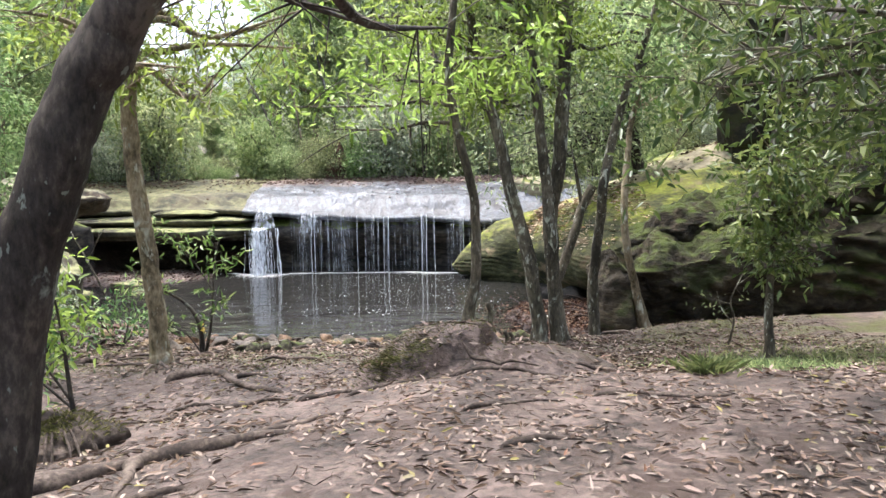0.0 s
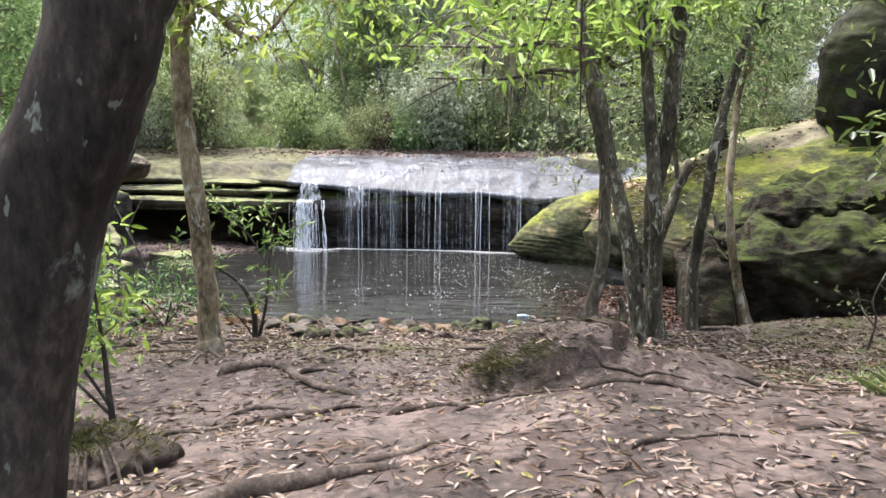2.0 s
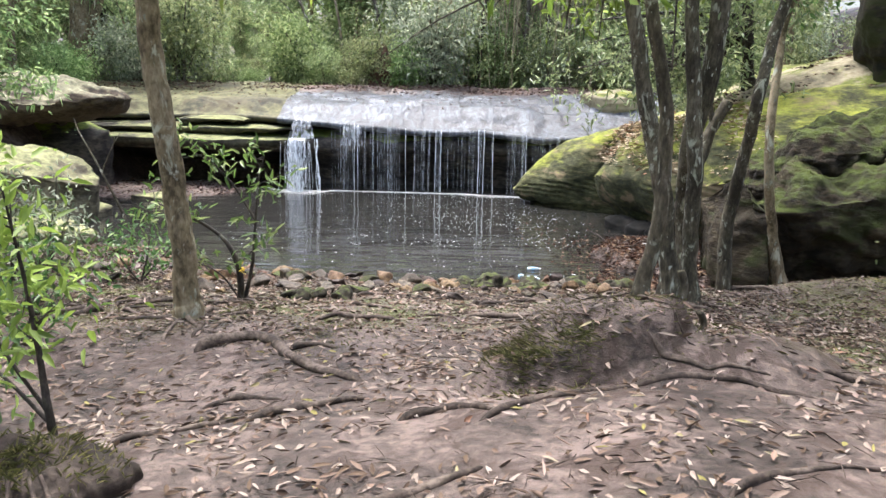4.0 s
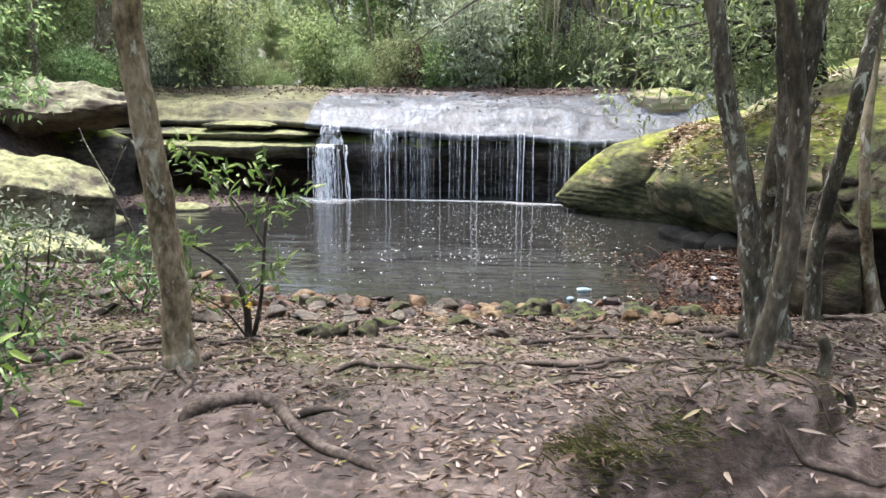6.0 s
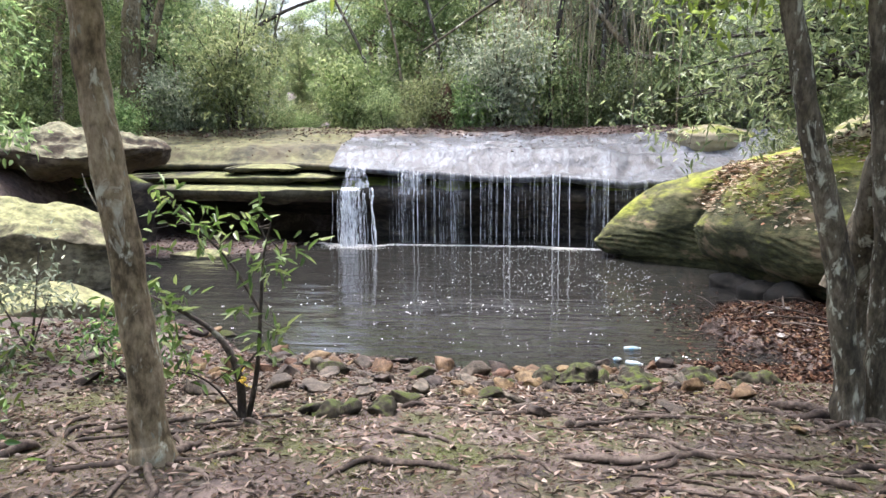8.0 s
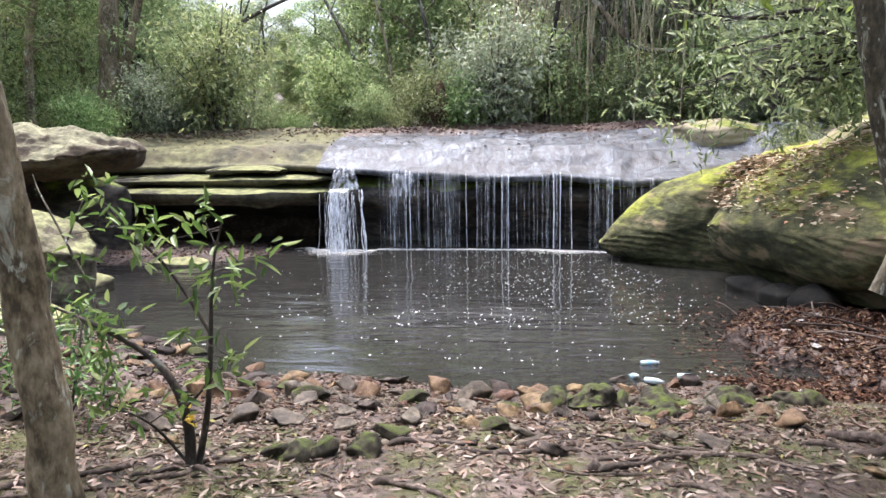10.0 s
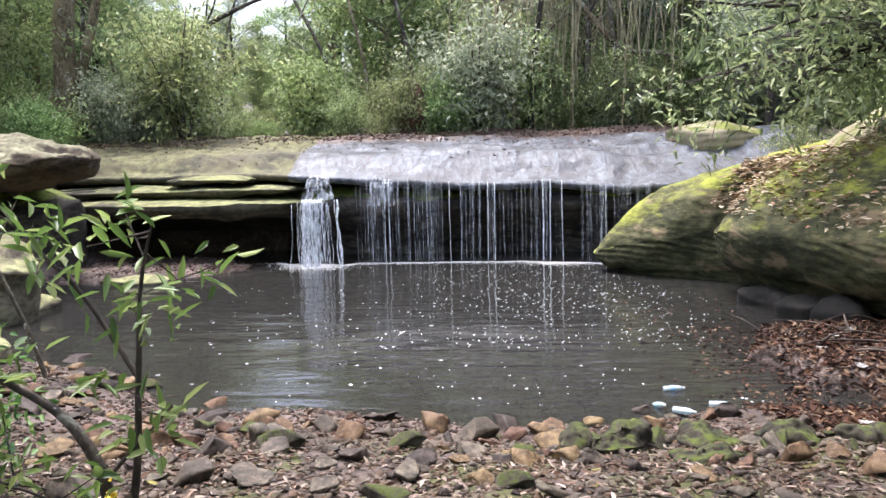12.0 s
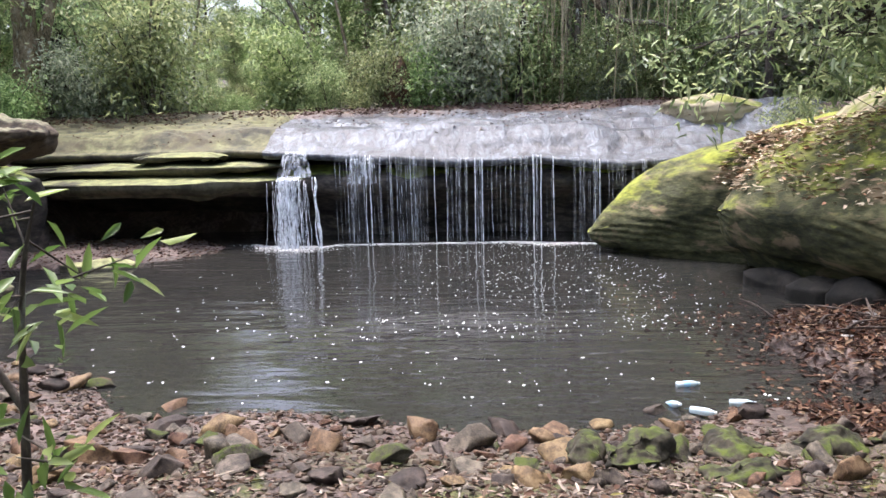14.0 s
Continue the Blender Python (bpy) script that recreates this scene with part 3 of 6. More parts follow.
def ringed(cx, cy, rx, ry, low, brow, top, turn=0.0, crest=0.35, n=10, seed=1, wobble=0.18):
    r = np.random.default_rng(seed)
    a = np.linspace(0, 2 * np.pi, n, endpoint=False)
    k = 1 + wobble * r.uniform(-1, 1, n)
    ca, sa = np.cos(radians(turn)), np.sin(radians(turn))
    px, py = rx * np.cos(a) * k, ry * np.sin(a) * k
    x, y = cx + px * ca - py * sa, cy + px * sa + py * ca
    tx, ty = cx + (px * ca - py * sa) * crest * 0.2, cy + (px * sa + py * ca) * crest * 0.2
    return np.c_[x, y, np.full(n, low), brow + 0.12 * (top - low) * r.uniform(-1, 1, n), tx, ty, np.full(n, top)]


boulder_ring = [
    (0.38, 22.35, 0.10, 0.42, 1.9, 22.3, 1.72), (0.78, 21.8, 0.06, 0.55, 2.2, 21.7, 1.85), (1.4, 21.3, 0.08, 0.72, 2.8, 21.2, 2.0), (2.1, 21.0, 0.1, 0.85, 3.1, 20.9, 2.1),
    (2.5, 20.6, 0.2, 0.95, 3.3, 20.6, 2.17), (2.0, 20.05, 0.26, 1.02, 3.5, 20.2, 2.22), (2.12, 19.3, 0.30, 1.1, 3.8, 19.4, 2.38), (2.55, 18.2, 0.34, 1.15, 4.3, 18.5, 2.6),
    (2.95, 17.2, 0.38, 1.2, 4.9, 17.8, 2.8), (3.4, 16.3, 0.5, 1.3, 5.4, 17.4, 2.95), (4.4, 15.6, 0.6, 1.7, 6.0, 17.4, 3.1),
    (6.5, 15.3, 1.0, 2.2, 7.0, 17.6, 3.25), (9.0, 16.0, 1.0, 2.6, 8.0, 18.0, 3.4), (9.0, 20.0, 1.0, 2.4, 7.0, 20.0, 3.2), (6.0, 23.8, 0.5, 2.0, 5.0, 21.5, 2.6), (2.2, 23.8, 0.2, 1.2, 2.8, 22.6, 1.95),
]
BOULDER = rock(boulder_ring, 300, 90, 0.10, 0.016, 0.6, 0.9, 2.0, 1.3, (0.0, -1.6), 8.0)
solid("boulder", BOULDER, M_rock, (3, 19.5, 0), "huge mossy sandstone boulder overhanging the pool, leaves on top", "boulder")
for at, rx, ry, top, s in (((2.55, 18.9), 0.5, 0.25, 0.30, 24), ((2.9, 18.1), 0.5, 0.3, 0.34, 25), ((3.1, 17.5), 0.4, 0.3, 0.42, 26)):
    solid("foot_stone", rock(ringed(*at, rx, ry, -0.3, top * 0.5, top, -60, 0.4, 9, s), 60, 24, 0.05, 0.0, 0.7, 2.0, s), M_rock_foot_shade, (*at, 0), "dark block under the boulder, overhang shade put into its colour", "stone")
low_ring = [
    (3.7, 13.7, 0.3, 1.4, 4.6, 14.7, 2.0), (4.4, 13.2, 0.35, 1.5, 5.0, 14.6, 2.1), (5.6, 13.1, 0.35, 1.7, 5.8, 14.6, 2.25), (7.2, 13.2, 0.4, 1.95, 7.2, 14.7, 2.5),
    (9.2, 13.4, 0.5, 2.2, 8.8, 14.9, 2.7), (9.6, 15.6, 1.0, 2.2, 8.8, 15.2, 2.7), (6.5, 16.4, 0.9, 1.9, 6.6, 15.2, 2.4), (4.4, 15.8, 0.7, 1.5, 4.9, 15.0, 2.0),
]
solid("low_boulder", rock(low_ring, 300, 110, 0.24, 0.13, 0.8, 1.5, 9.0, 1.2, (0.5, 0.0), 3.2), M_rock_moss, (6, 14.5, 0.8), "broad brown boulder with bright moss along its brow", "boulder")
solid("leaning_rock", rock(ringed(3.15, 13.8, 0.26, 0.7, 0.1, 1.1, 1.72, 20, 0.3, 8, 4), 90, 40, 0.10, 0.02, 0.25, 2.2, 3.0), M_rock_moss, (3.15, 13.9, 0.6), "upright slab of greenish stone leaning on a boulder", "rock")
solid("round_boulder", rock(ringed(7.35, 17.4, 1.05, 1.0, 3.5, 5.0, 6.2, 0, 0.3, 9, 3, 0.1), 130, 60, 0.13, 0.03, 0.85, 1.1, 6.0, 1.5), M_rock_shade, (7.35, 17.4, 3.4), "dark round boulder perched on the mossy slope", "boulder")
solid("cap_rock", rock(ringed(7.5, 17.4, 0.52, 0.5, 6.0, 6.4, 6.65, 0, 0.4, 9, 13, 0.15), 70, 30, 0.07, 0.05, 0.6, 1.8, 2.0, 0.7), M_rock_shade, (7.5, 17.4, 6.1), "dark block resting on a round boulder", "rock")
brow_ring = [
    (3.75, 14.9, 1.2, 1.75, 4.8, 15.5, 2.2), (4.3, 14.2, 1.5, 2.0, 5.2, 15.2, 2.45), (5.4, 13.9, 1.75, 2.25, 6.0, 15.0, 2.7), (6.8, 13.7, 2.1, 2.6, 7.2, 15.0, 3.0),
    (9.0, 13.7, 2.4, 3.0, 8.8, 15.2, 3.3), (9.4, 15.8, 2.4, 3.0, 8.8, 15.6, 3.3), (6.6, 16.6, 2.0, 2.6, 6.8, 15.8, 2.95), (4.6, 16.2, 1.4, 2.0, 5.2, 15.8, 2.4),
]
solid("brow_boulder", rock(brow_ring, 300, 90, 0.22, 0.10, 0.7, 1.8, 5.0, 1.2, (0.5, 0.0), 3.6), M_rock_moss, (6.5, 15, 1.8), "bright green moss-covered boulder jutting over a lower one", "boulder")
slope_ring = [
    (3.9, 19.2, 1.6, 2.3, 5.1, 19.8, 3.0), (4.7, 17.9, 1.8, 2.6, 5.8, 19.2, 3.35), (6.0, 17.2, 2.2, 3.0, 6.8, 19.0, 3.7), (8.4, 17.0, 2.6, 3.5, 8.4, 19.0, 4.1),
    (10.5, 18.4, 2.6, 3.7, 9.0, 19.4, 4.3), (9.5, 21.9, 2.0, 3.3, 8.0, 20.9, 4.0), (6.5, 23.0, 1.6, 2.8, 6.4, 21.2, 3.5), (4.4, 21.5, 1.6, 2.3, 5.1, 20.7, 2.95),
]
SLOPE = rock(slope_ring, 200, 60, 0.08, 0.02, 0.8, 0.8, 3.0, 0.5)
solid("tan_slope", SLOPE, M_rock_tan, (6.5, 19, 1.8), "bare tan sandstone slope strewn with leaves", "rock")
solid("cliff_rock", rock(ringed(10.2, 14.5, 2.6, 2.2, 2.2, 5.8, 7.6, 10, 0.3, 10, 8), 160, 80, 0.25, 0.16, 0.8, 0.7, 1.0), M_rock_dark, (10.2, 14.5, 2.4), "dark layered rock outcrop half hidden by leaves", "rock outcrop")
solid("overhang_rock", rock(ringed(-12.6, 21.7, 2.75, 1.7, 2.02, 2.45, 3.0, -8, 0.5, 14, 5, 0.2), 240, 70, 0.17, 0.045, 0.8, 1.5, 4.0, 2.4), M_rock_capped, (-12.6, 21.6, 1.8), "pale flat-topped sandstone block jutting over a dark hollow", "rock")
# Dark backing added so that the hollow below the overhang reads as shaded.
solid("hollow_rock", rock(ringed(-13.4, 23.0, 2.6, 1.2, -0.4, 1.3, 2.25, 0, 0.5, 9, 15, 0.1), 80, 30, 0.10, 0.05, 0.75, 1.0, 4.0, 0.5), M_rock_dark, (-13.4, 22.6, -0.2), "rock under an overhang, coloured dark as the hollow's shade", "rock")
solid("pool_rock", rock(ringed(-10.9, 18.3, 2.1, 1.25, -0.3, 1.0, 1.62, 0, 0.4, 10, 6, 0.1), 160, 50, 0.15, 0.02, 0.8, 1.3, 7.0, 0.7), M_rock_pale, (-10.9, 18.3, 0), "pale lichen-covered rock at the water's edge", "rock")
solid("shore_slab", rock(ringed(-9.6, 15.6, 1.95, 0.95, -0.2, 0.3, 0.6, 4, 0.4, 10, 7, 0.1), 120, 36, 0.07, 0.02, 0.8, 1.3, 8.0, 0.5), M_rock_pale, (-9.6, 15.6, 0), "low pale green rock on the shore", "rock")
for at, rx, ry, top, s in ((( -8.75, 21.5), 0.62, 0.35, 0.16, 21), ((-9.3, 18.9), 0.5, 0.4, 0.35, 22)):
    solid("wet_stone", rock(ringed(*at, rx, ry, -0.25, top * 0.5, top, 10, 0.4, 9, s), 60, 24, 0.04, 0.0, 0.7, 2.0, s), M_rock_pale, (*at, 0), "flat pale stone awash in the pool", "stone")

# ledges at the dry end of the shelf, set back one above the other
for x0, x1, y0, y1, z0, z1, s in ((-14.0, -5.95, 23.45, 26.4, 1.14, 1.46, 31), (-12.8, -5.85, 23.98, 26.4, 1.55, 1.74, 32), (-9.3, -7.2, 24.1, 25.4, 1.83, 1.97, 33)):
    cx, cy, rx, ry = (x0 + x1) / 2, (y0 + y1) / 2, (x1 - x0) / 2, (y1 - y0) / 2
    n = 26
    a = np.linspace(0, 2 * np.pi, n, endpoint=False)
    r = np.random.default_rng(s)
    px = np.sign(np.cos(a)) * np.abs(np.cos(a)) ** 0.35 * rx * (1 + 0.02 * r.uniform(-1, 1, n))
    py = np.sign(np.sin(a)) * np.abs(np.sin(a)) ** 0.35 * ry * (1 + 0.09 * r.uniform(-1, 1, n))
    thick = (z1 - z0) * (1 + 0.25 * r.uniform(-1, 1, n))
    ring = np.c_[cx + px, cy + py, z1 - thick, z1 - 0.06 + 0.02 * r.uniform(-1, 1, n), cx + px * 0.3, cy + py * 0.3, np.full(n, z1 + 0.05)]
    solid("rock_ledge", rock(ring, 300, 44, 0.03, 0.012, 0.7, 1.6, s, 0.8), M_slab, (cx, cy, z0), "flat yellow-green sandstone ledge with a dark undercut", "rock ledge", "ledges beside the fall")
solid("shelf_rock", rock(ringed(3.6, 25.7, 1.1, 0.8, 2.35, 2.7, 2.94, 5, 0.4, 10, 41, 0.1), 110, 36, 0.05, 0.02, 0.8, 1.4, 3.0, 0.4), M_rock_tan, (3.5, 25.7, 2.4), "rounded pale rock lying on the wet shelf", "rock")

# ---- waterfall ----
fall = thing("waterfall", (-2.5, 23.8, 0), "thin strands of white water falling from the shelf into the pool", "waterfall")
r = np.random.default_rng(11)


def strand(x, width, top_drop, foot, out, seed):
    ly, lz = shelf_lip(np.array([x]))
    n = 22
    s = np.linspace(0, 1, n)
    z = lz[0] + 0.02 - top_drop - (lz[0] - top_drop - foot) * s**1.25
    y = ly[0] - 0.09 - out * np.sqrt(s) + 0.01 * np.sin(s * 9 + seed)
    xx = x + 0.02 * fbm(s * 3 + seed, 0 * s, 0, 2)
    w = width * (1 + 0.5 * fbm(s * 8 + seed * 3, 0 * s + 2, 0, 2)) * (1 - 0.3 * s)
    v = np.stack([np.c_[xx - w, y, z], np.c_[xx, y - w * 0.8, z], np.c_[xx + w, y, z], np.c_[xx, y + w * 0.8, z]], 1)
    i, j = np.meshgrid(np.arange(n - 1), np.arange(4), indexing="ij")
    A, B = i * 4 + j, i * 4 + (j + 1) % 4
    return v.reshape(-1, 3), np.stack([A, B, B + 4, A + 4], -1).reshape(-1, 4)


for n in range(430):
    x = r.uniform(-4.75, 2.0)
    if fbm(np.array([x * 2.3]), np.array([0.0]), 4, 2)[0] + 0.5 * r.uniform(-1, 1) < 0.02:
        continue
    big = r.random() < 0.12
    part("water_strand", strand(x, r.uniform(0.007, 0.013) if big else r.uniform(0.0016, 0.005), 0, 0.0, r.uniform(0.03, 0.14), n), M_strand, fall)
for x, w in ((-0.55, 0.04), (-0.40, 0.035), (-0.15, 0.028), (-1.6, 0.026), (-1.75, 0.022), (-2.6, 0.02), (-3.95, 0.03), (-4.05, 0.026), (0.75, 0.02)):
    part("water_strand", strand(x, w * 0.42, 0, 0, 0.13, x * 7), M_rope, fall)


def curtain(x0, x1, z0, z1, y0, y1, spread, seed):
    nu, nv = 50, 40
    u, v = np.meshgrid(np.linspace(0, 1, nu), np.linspace(0, 1, nv), indexing="ij")
    x = x0 + (x1 - x0) * u + (u - 0.5) * spread * v
    y = y0 + (y1 - y0) * np.sqrt(v) - 0.06 * np.sin(u * np.pi) + 0.05 * fbm(u * 9, v * 3 + seed, 0, 3)
    z = z0 + (z1 - z0) * v**1.2 + 0 * u
    return np.stack([x, y, z], -1).reshape(-1, 3), grid_faces(nu, nv)


part("cascade", curtain(-5.72, -5.28, 1.98, 1.45, 23.78, 23.55, 0.3, 1), M_fall, fall, "broken white cascade")
part("cascade", curtain(-5.82, -5.38, 1.475, 1.40, 23.70, 23.38, 0.12, 5), M_fall, fall, "white water spilling over the ledge")
part("cascade", curtain(-5.82, -5.5, 1.46, 0.9, 23.40, 23.30, -0.2, 3), M_fall, fall, "broken white cascade")


def rope(x, width, drift, z0, seed):
    """A twisting rope of the main cascade, from the ledge to the pool."""
    n = 26
    s = np.linspace(0, 1, n)
    z = z0 * (1 - s**1.3)
    y = 23.42 - 0.16 * np.sqrt(s) + 0.03 * fbm(s * 5 + seed, 0 * s, 1, 2)
    xx = x + drift * s + 0.05 * fbm(s * 4 + seed, 0 * s, 0, 2)
    w = np.maximum(0.004, width * (1 + 1.1 * fbm(s * 7 + seed * 3, 0 * s + 2, 0, 3)))
    v = np.stack([np.c_[xx - w, y, z], np.c_[xx, y - w * 0.7, z], np.c_[xx + w, y, z], np.c_[xx, y + w * 0.7, z]], 1)
    i, j = np.meshgrid(np.arange(n - 1), np.arange(4), indexing="ij")
    A, B = i * 4 + j, i * 4 + (j + 1) % 4
    return v.reshape(-1, 3), np.stack([A, B, B + 4, A + 4], -1).reshape(-1, 4)


part("cascade", curtain(-5.80, -5.50, 1.46, 0.0, 23.42, 23.24, 0.08, 7), M_sheet, fall, "dense torn white water")
part("cascade", curtain(-5.76, -5.44, 1.46, 0.0, 23.46, 23.30, 0.12, 17), M_sheet, fall, "dense torn white water")
part("cascade", curtain(-4.35, -3.85, 1.80, 1.28, 23.72, 23.66, 0.1, 9), M_fall, fall, "small broken spill onto a ledge")
for x, w, drift in ((-5.80, 0.034, 0.03), (-5.71, 0.024, 0.0), (-5.05, 0.024, 0.08), (-5.10, 0.012, 0.09)):
    part("water_rope", rope(x, w, drift, 1.46, x * 31), M_rope, fall)
for n in range(32):
    x = r.normal(-5.6, 0.13) if n < 18 else r.uniform(-6.1, -4.85)
    part("water_rope", rope(x, r.uniform(0.004, 0.011) if n < 18 else r.uniform(0.0015, 0.005), r.normal() * 0.03 + 0.16 * (x + 5.5), r.uniform(1.3, 1.47), n * 1.7), M_rope, fall)


# ---- trees ----
def limb_tree(name, label, base, trunk, bark, limbs, tips_per, leaf, spread, per, mat_leaf, seed, sides=12, flare=0.9, group="", crown_label=""):
    """A tree: trunk rows of x, y, z, radius; limbs start on the trunk and end in sprays of leaves.
    limbs: rows of (share of the trunk's length, dx, dy, dz)."""
    r = np.random.default_rng(seed)
    tr = np.array(trunk, float)
    top = thing(name, base, label, "tree", group)
    stem = part("trunk", tube(tr[:, :3], tr[:, 3], 14 * len(tr), sides, 0.16, seed, flare), bark, top)
    line = spline(tr, 100)
    tips, twigs = [], []
    for share, dx, dy, dz in limbs:
        k = min(99, int(share * 99))
        p, rad = line[k, :3], line[k, 3] * 0.55
        d = np.array([dx, dy, dz], float)
        mid = p + d * 0.5 + r.normal(size=3) * 0.06 * np.linalg.norm(d)
        path = [p, p + d * 0.22 + [0, 0, 0.04], mid, p + d]
        part("limb", tube(path, [rad, rad * 0.8, rad * 0.55, 0.006], 18, 7, 0.1, seed), bark, stem)
        ends = spline(np.array(path), 30)
        for n in range(tips_per):
            a = ends[r.integers(9, 30)]
            e = a + r.normal(size=3) * np.linalg.norm(d) * np.array([0.24, 0.24, 0.16])
            tips.append(e)
            twigs.append(tube([a, (a + e) / 2 + [0, 0, 0.03], e], [0.009, 0.006, 0.003], 5, 4))
    if twigs:
        tagged(part("twig_mass", joined(twigs), bark, top), kind="stuff")
    if tips:
        part("crown", sprays(np.array(tips), per, spread, leaf[0], leaf[1], r), mat_leaf, top, crown_label)
    return top


def fan(n, seed, reach, rise, low=0.45):
    r = np.random.default_rng(seed)
    a = np.linspace(0, 2 * np.pi, n, endpoint=False) + r.uniform(0, 0.9, n)
    d = reach * r.uniform(0.6, 1.15, n)
    return [(low + (0.98 - low) * k / max(1, n - 1), d[k] * np.cos(a[k]), d[k] * np.sin(a[k]), rise * r.uniform(0.3, 1.2)) for k in range(n)]


Z = lambda x, y: float(land(np.array([x]), np.array([y]))[0])

limb_tree("leaning_tree", "dark leaning tree trunk with pale lichen spots", (-1.98, 3.0, Z(-1.98, 3.0)),
    [(-2.0, 3.0, 1.35, 0.17), (-1.86, 3.0, 1.95, 0.135), (-1.62, 3.0, 2.98, 0.125), (-1.40, 3.02, 3.55, 0.118), (-1.15, 3.05, 3.95, 0.11), (-0.6, 3.2, 4.9, 0.10), (0.1, 3.4, 6.4, 0.08)],
    M_bark_dark, [(0.72, 0.5, 2.6, 0.1), (0.76, 1.0, 3.4, 0.0), (0.8, -0.2, 3.2, 0.0), (0.86, 1.6, 2.6, -0.2), (0.9, 0.4, 1.8, 0.3), (0.95, -0.8, -1.0, 0.8)], 9, (0.14, 0.042), (0.2, 0.2, 0.13), 20, M_leaf_lime, 5, 20, 0.4)
limb_tree("slender_tree", "slim tan-barked tree with flaking lichened bark", (-3.55, 9.3, Z(-3.55, 9.3)),
    [(-3.53, 9.3, 0.72, 0.145), (-3.54, 9.3, 1.1, 0.115), (-3.58, 9.3, 1.85, 0.107), (-3.66, 9.3, 2.75, 0.103), (-3.75, 9.3, 3.6, 0.098), (-3.73, 9.3, 4.6, 0.10), (-3.6, 9.35, 6.5, 0.08), (-3.4, 9.4, 8.5, 0.05)],
    M_bark_tan, [(0.70, 1.5, -1.2, -0.1), (0.72, 2.2, -0.4, 0.0), (0.74, -1.4, 0.6, 0.5), (0.68, 1.2, -1.6, 0.0), (0.75, 2.4, -1.0, 0.0), (0.72, -0.8, -1.3, 0.3), (0.76, 1.8, 0.8, 0.1), (0.8, -0.8, -1.3, 0.9), (0.93, 0.9, 0.9, 0.9)], 10, (0.13, 0.042), (0.20, 0.20, 0.15), 26, M_leaf_lime, 6, 16, 0.3)
limb_tree("speckled_tree", "slender crooked tree with white-speckled bark", (0.26, 7.5, Z(0.26, 7.5)),
    [(0.2, 7.5, 1.42, 0.075), (0.26, 7.5, 1.62, 0.058), (0.35, 7.5, 2.14, 0.052), (0.37, 7.5, 2.7, 0.048), (0.32, 7.5, 3.1, 0.045), (0.2, 7.5, 3.6, 0.042), (0.12, 7.5, 4.2, 0.04), (0.2, 7.5, 5.0, 0.036), (0.4, 7.6, 6.4, 0.025)],
    M_bark, [(0.64, -1.3, 0.5, 0.0), (0.68, -1.6, -0.2, 0.0), (0.72, -1.0, 0.9, 0.1), (0.75, 0.7, -0.5, 0.2), (0.75, -0.5, 0.9, 0.3), (0.9, 0.6, 0.6, 0.5)], 9, (0.12, 0.04), (0.18, 0.18, 0.12), 22, M_leaf_lime, 7, 12, 0.8)
limb_tree("crooked_tree", "crooked grey tree dark at the foot", (1.46, 11.1, Z(1.46, 11.1)),
    [(1.5, 11.1, 0.45, 0.13), (1.45, 11.1, 1.05, 0.105), (1.32, 11.1, 1.95, 0.105), (1.06, 11.1, 2.9, 0.092), (0.84, 11.1, 3.85, 0.08), (0.62, 11.1, 4.6, 0.07), (0.45, 11.1, 5.7, 0.055), (0.2, 11.2, 7.2, 0.03)],
    M_bark, fan(14, 13, 1.5, 0.3, 0.62), 10, (0.125, 0.042), (0.22, 0.22, 0.15), 26, M_leaf_lime, 8, 14, 0.25)
limb_tree("upright_tree", "straight grey tree in a clump", (1.72, 11.15, Z(1.72, 11.15)),
    [(1.78, 11.2, 0.45, 0.11), (1.72, 11.17, 1.15, 0.09), (1.68, 11.15, 2.2, 0.088), (1.54, 11.15, 3.4, 0.08), (1.40, 11.15, 4.7, 0.07), (1.30, 11.15, 5.7, 0.06), (1.2, 11.2, 7.4, 0.03)],
    M_bark, fan(13, 14, 1.5, 0.3, 0.62), 10, (0.125, 0.042), (0.22, 0.22, 0.15), 26, M_leaf_far, 9, 14, 0.25)
limb_tree("pale_tree", "pale smooth tree leaning out of a clump", (1.85, 11.5, Z(1.85, 11.5)),
    [(1.95, 11.9, 0.4, 0.12), (1.80, 11.8, 1.6, 0.11), (1.70, 11.4, 2.6, 0.115), (1.80, 11.3, 3.3, 0.11), (1.89, 11.3, 4.84, 0.095), (1.95, 11.3, 5.7, 0.08), (2.2, 11.4, 7.6, 0.04)],
    M_bark, fan(12, 15, 1.6, 0.3, 0.68), 9, (0.125, 0.042), (0.22, 0.22, 0.15), 26, M_leaf_lime, 10, 14, 0.2)
limb_tree("curved_tree", "thin curved tree with a sawn stub", (2.62, 12.4, Z(2.62, 12.4)),
    [(2.60, 12.4, 0.3, 0.09), (2.56, 12.4, 1.3, 0.085), (2.62, 12.2, 2.3, 0.078), (2.62, 12.0, 2.95, 0.075), (2.86, 12.3, 3.75, 0.07), (3.1, 12.4, 4.5, 0.065), (3.45, 12.5, 5.4, 0.055), (3.9, 12.6, 6.8, 0.03)],
    M_bark, fan(10, 16, 1.4, 0.3, 0.76), 9, (0.125, 0.042), (0.22, 0.22, 0.15), 26, M_leaf_far, 11, 12, 0.2)
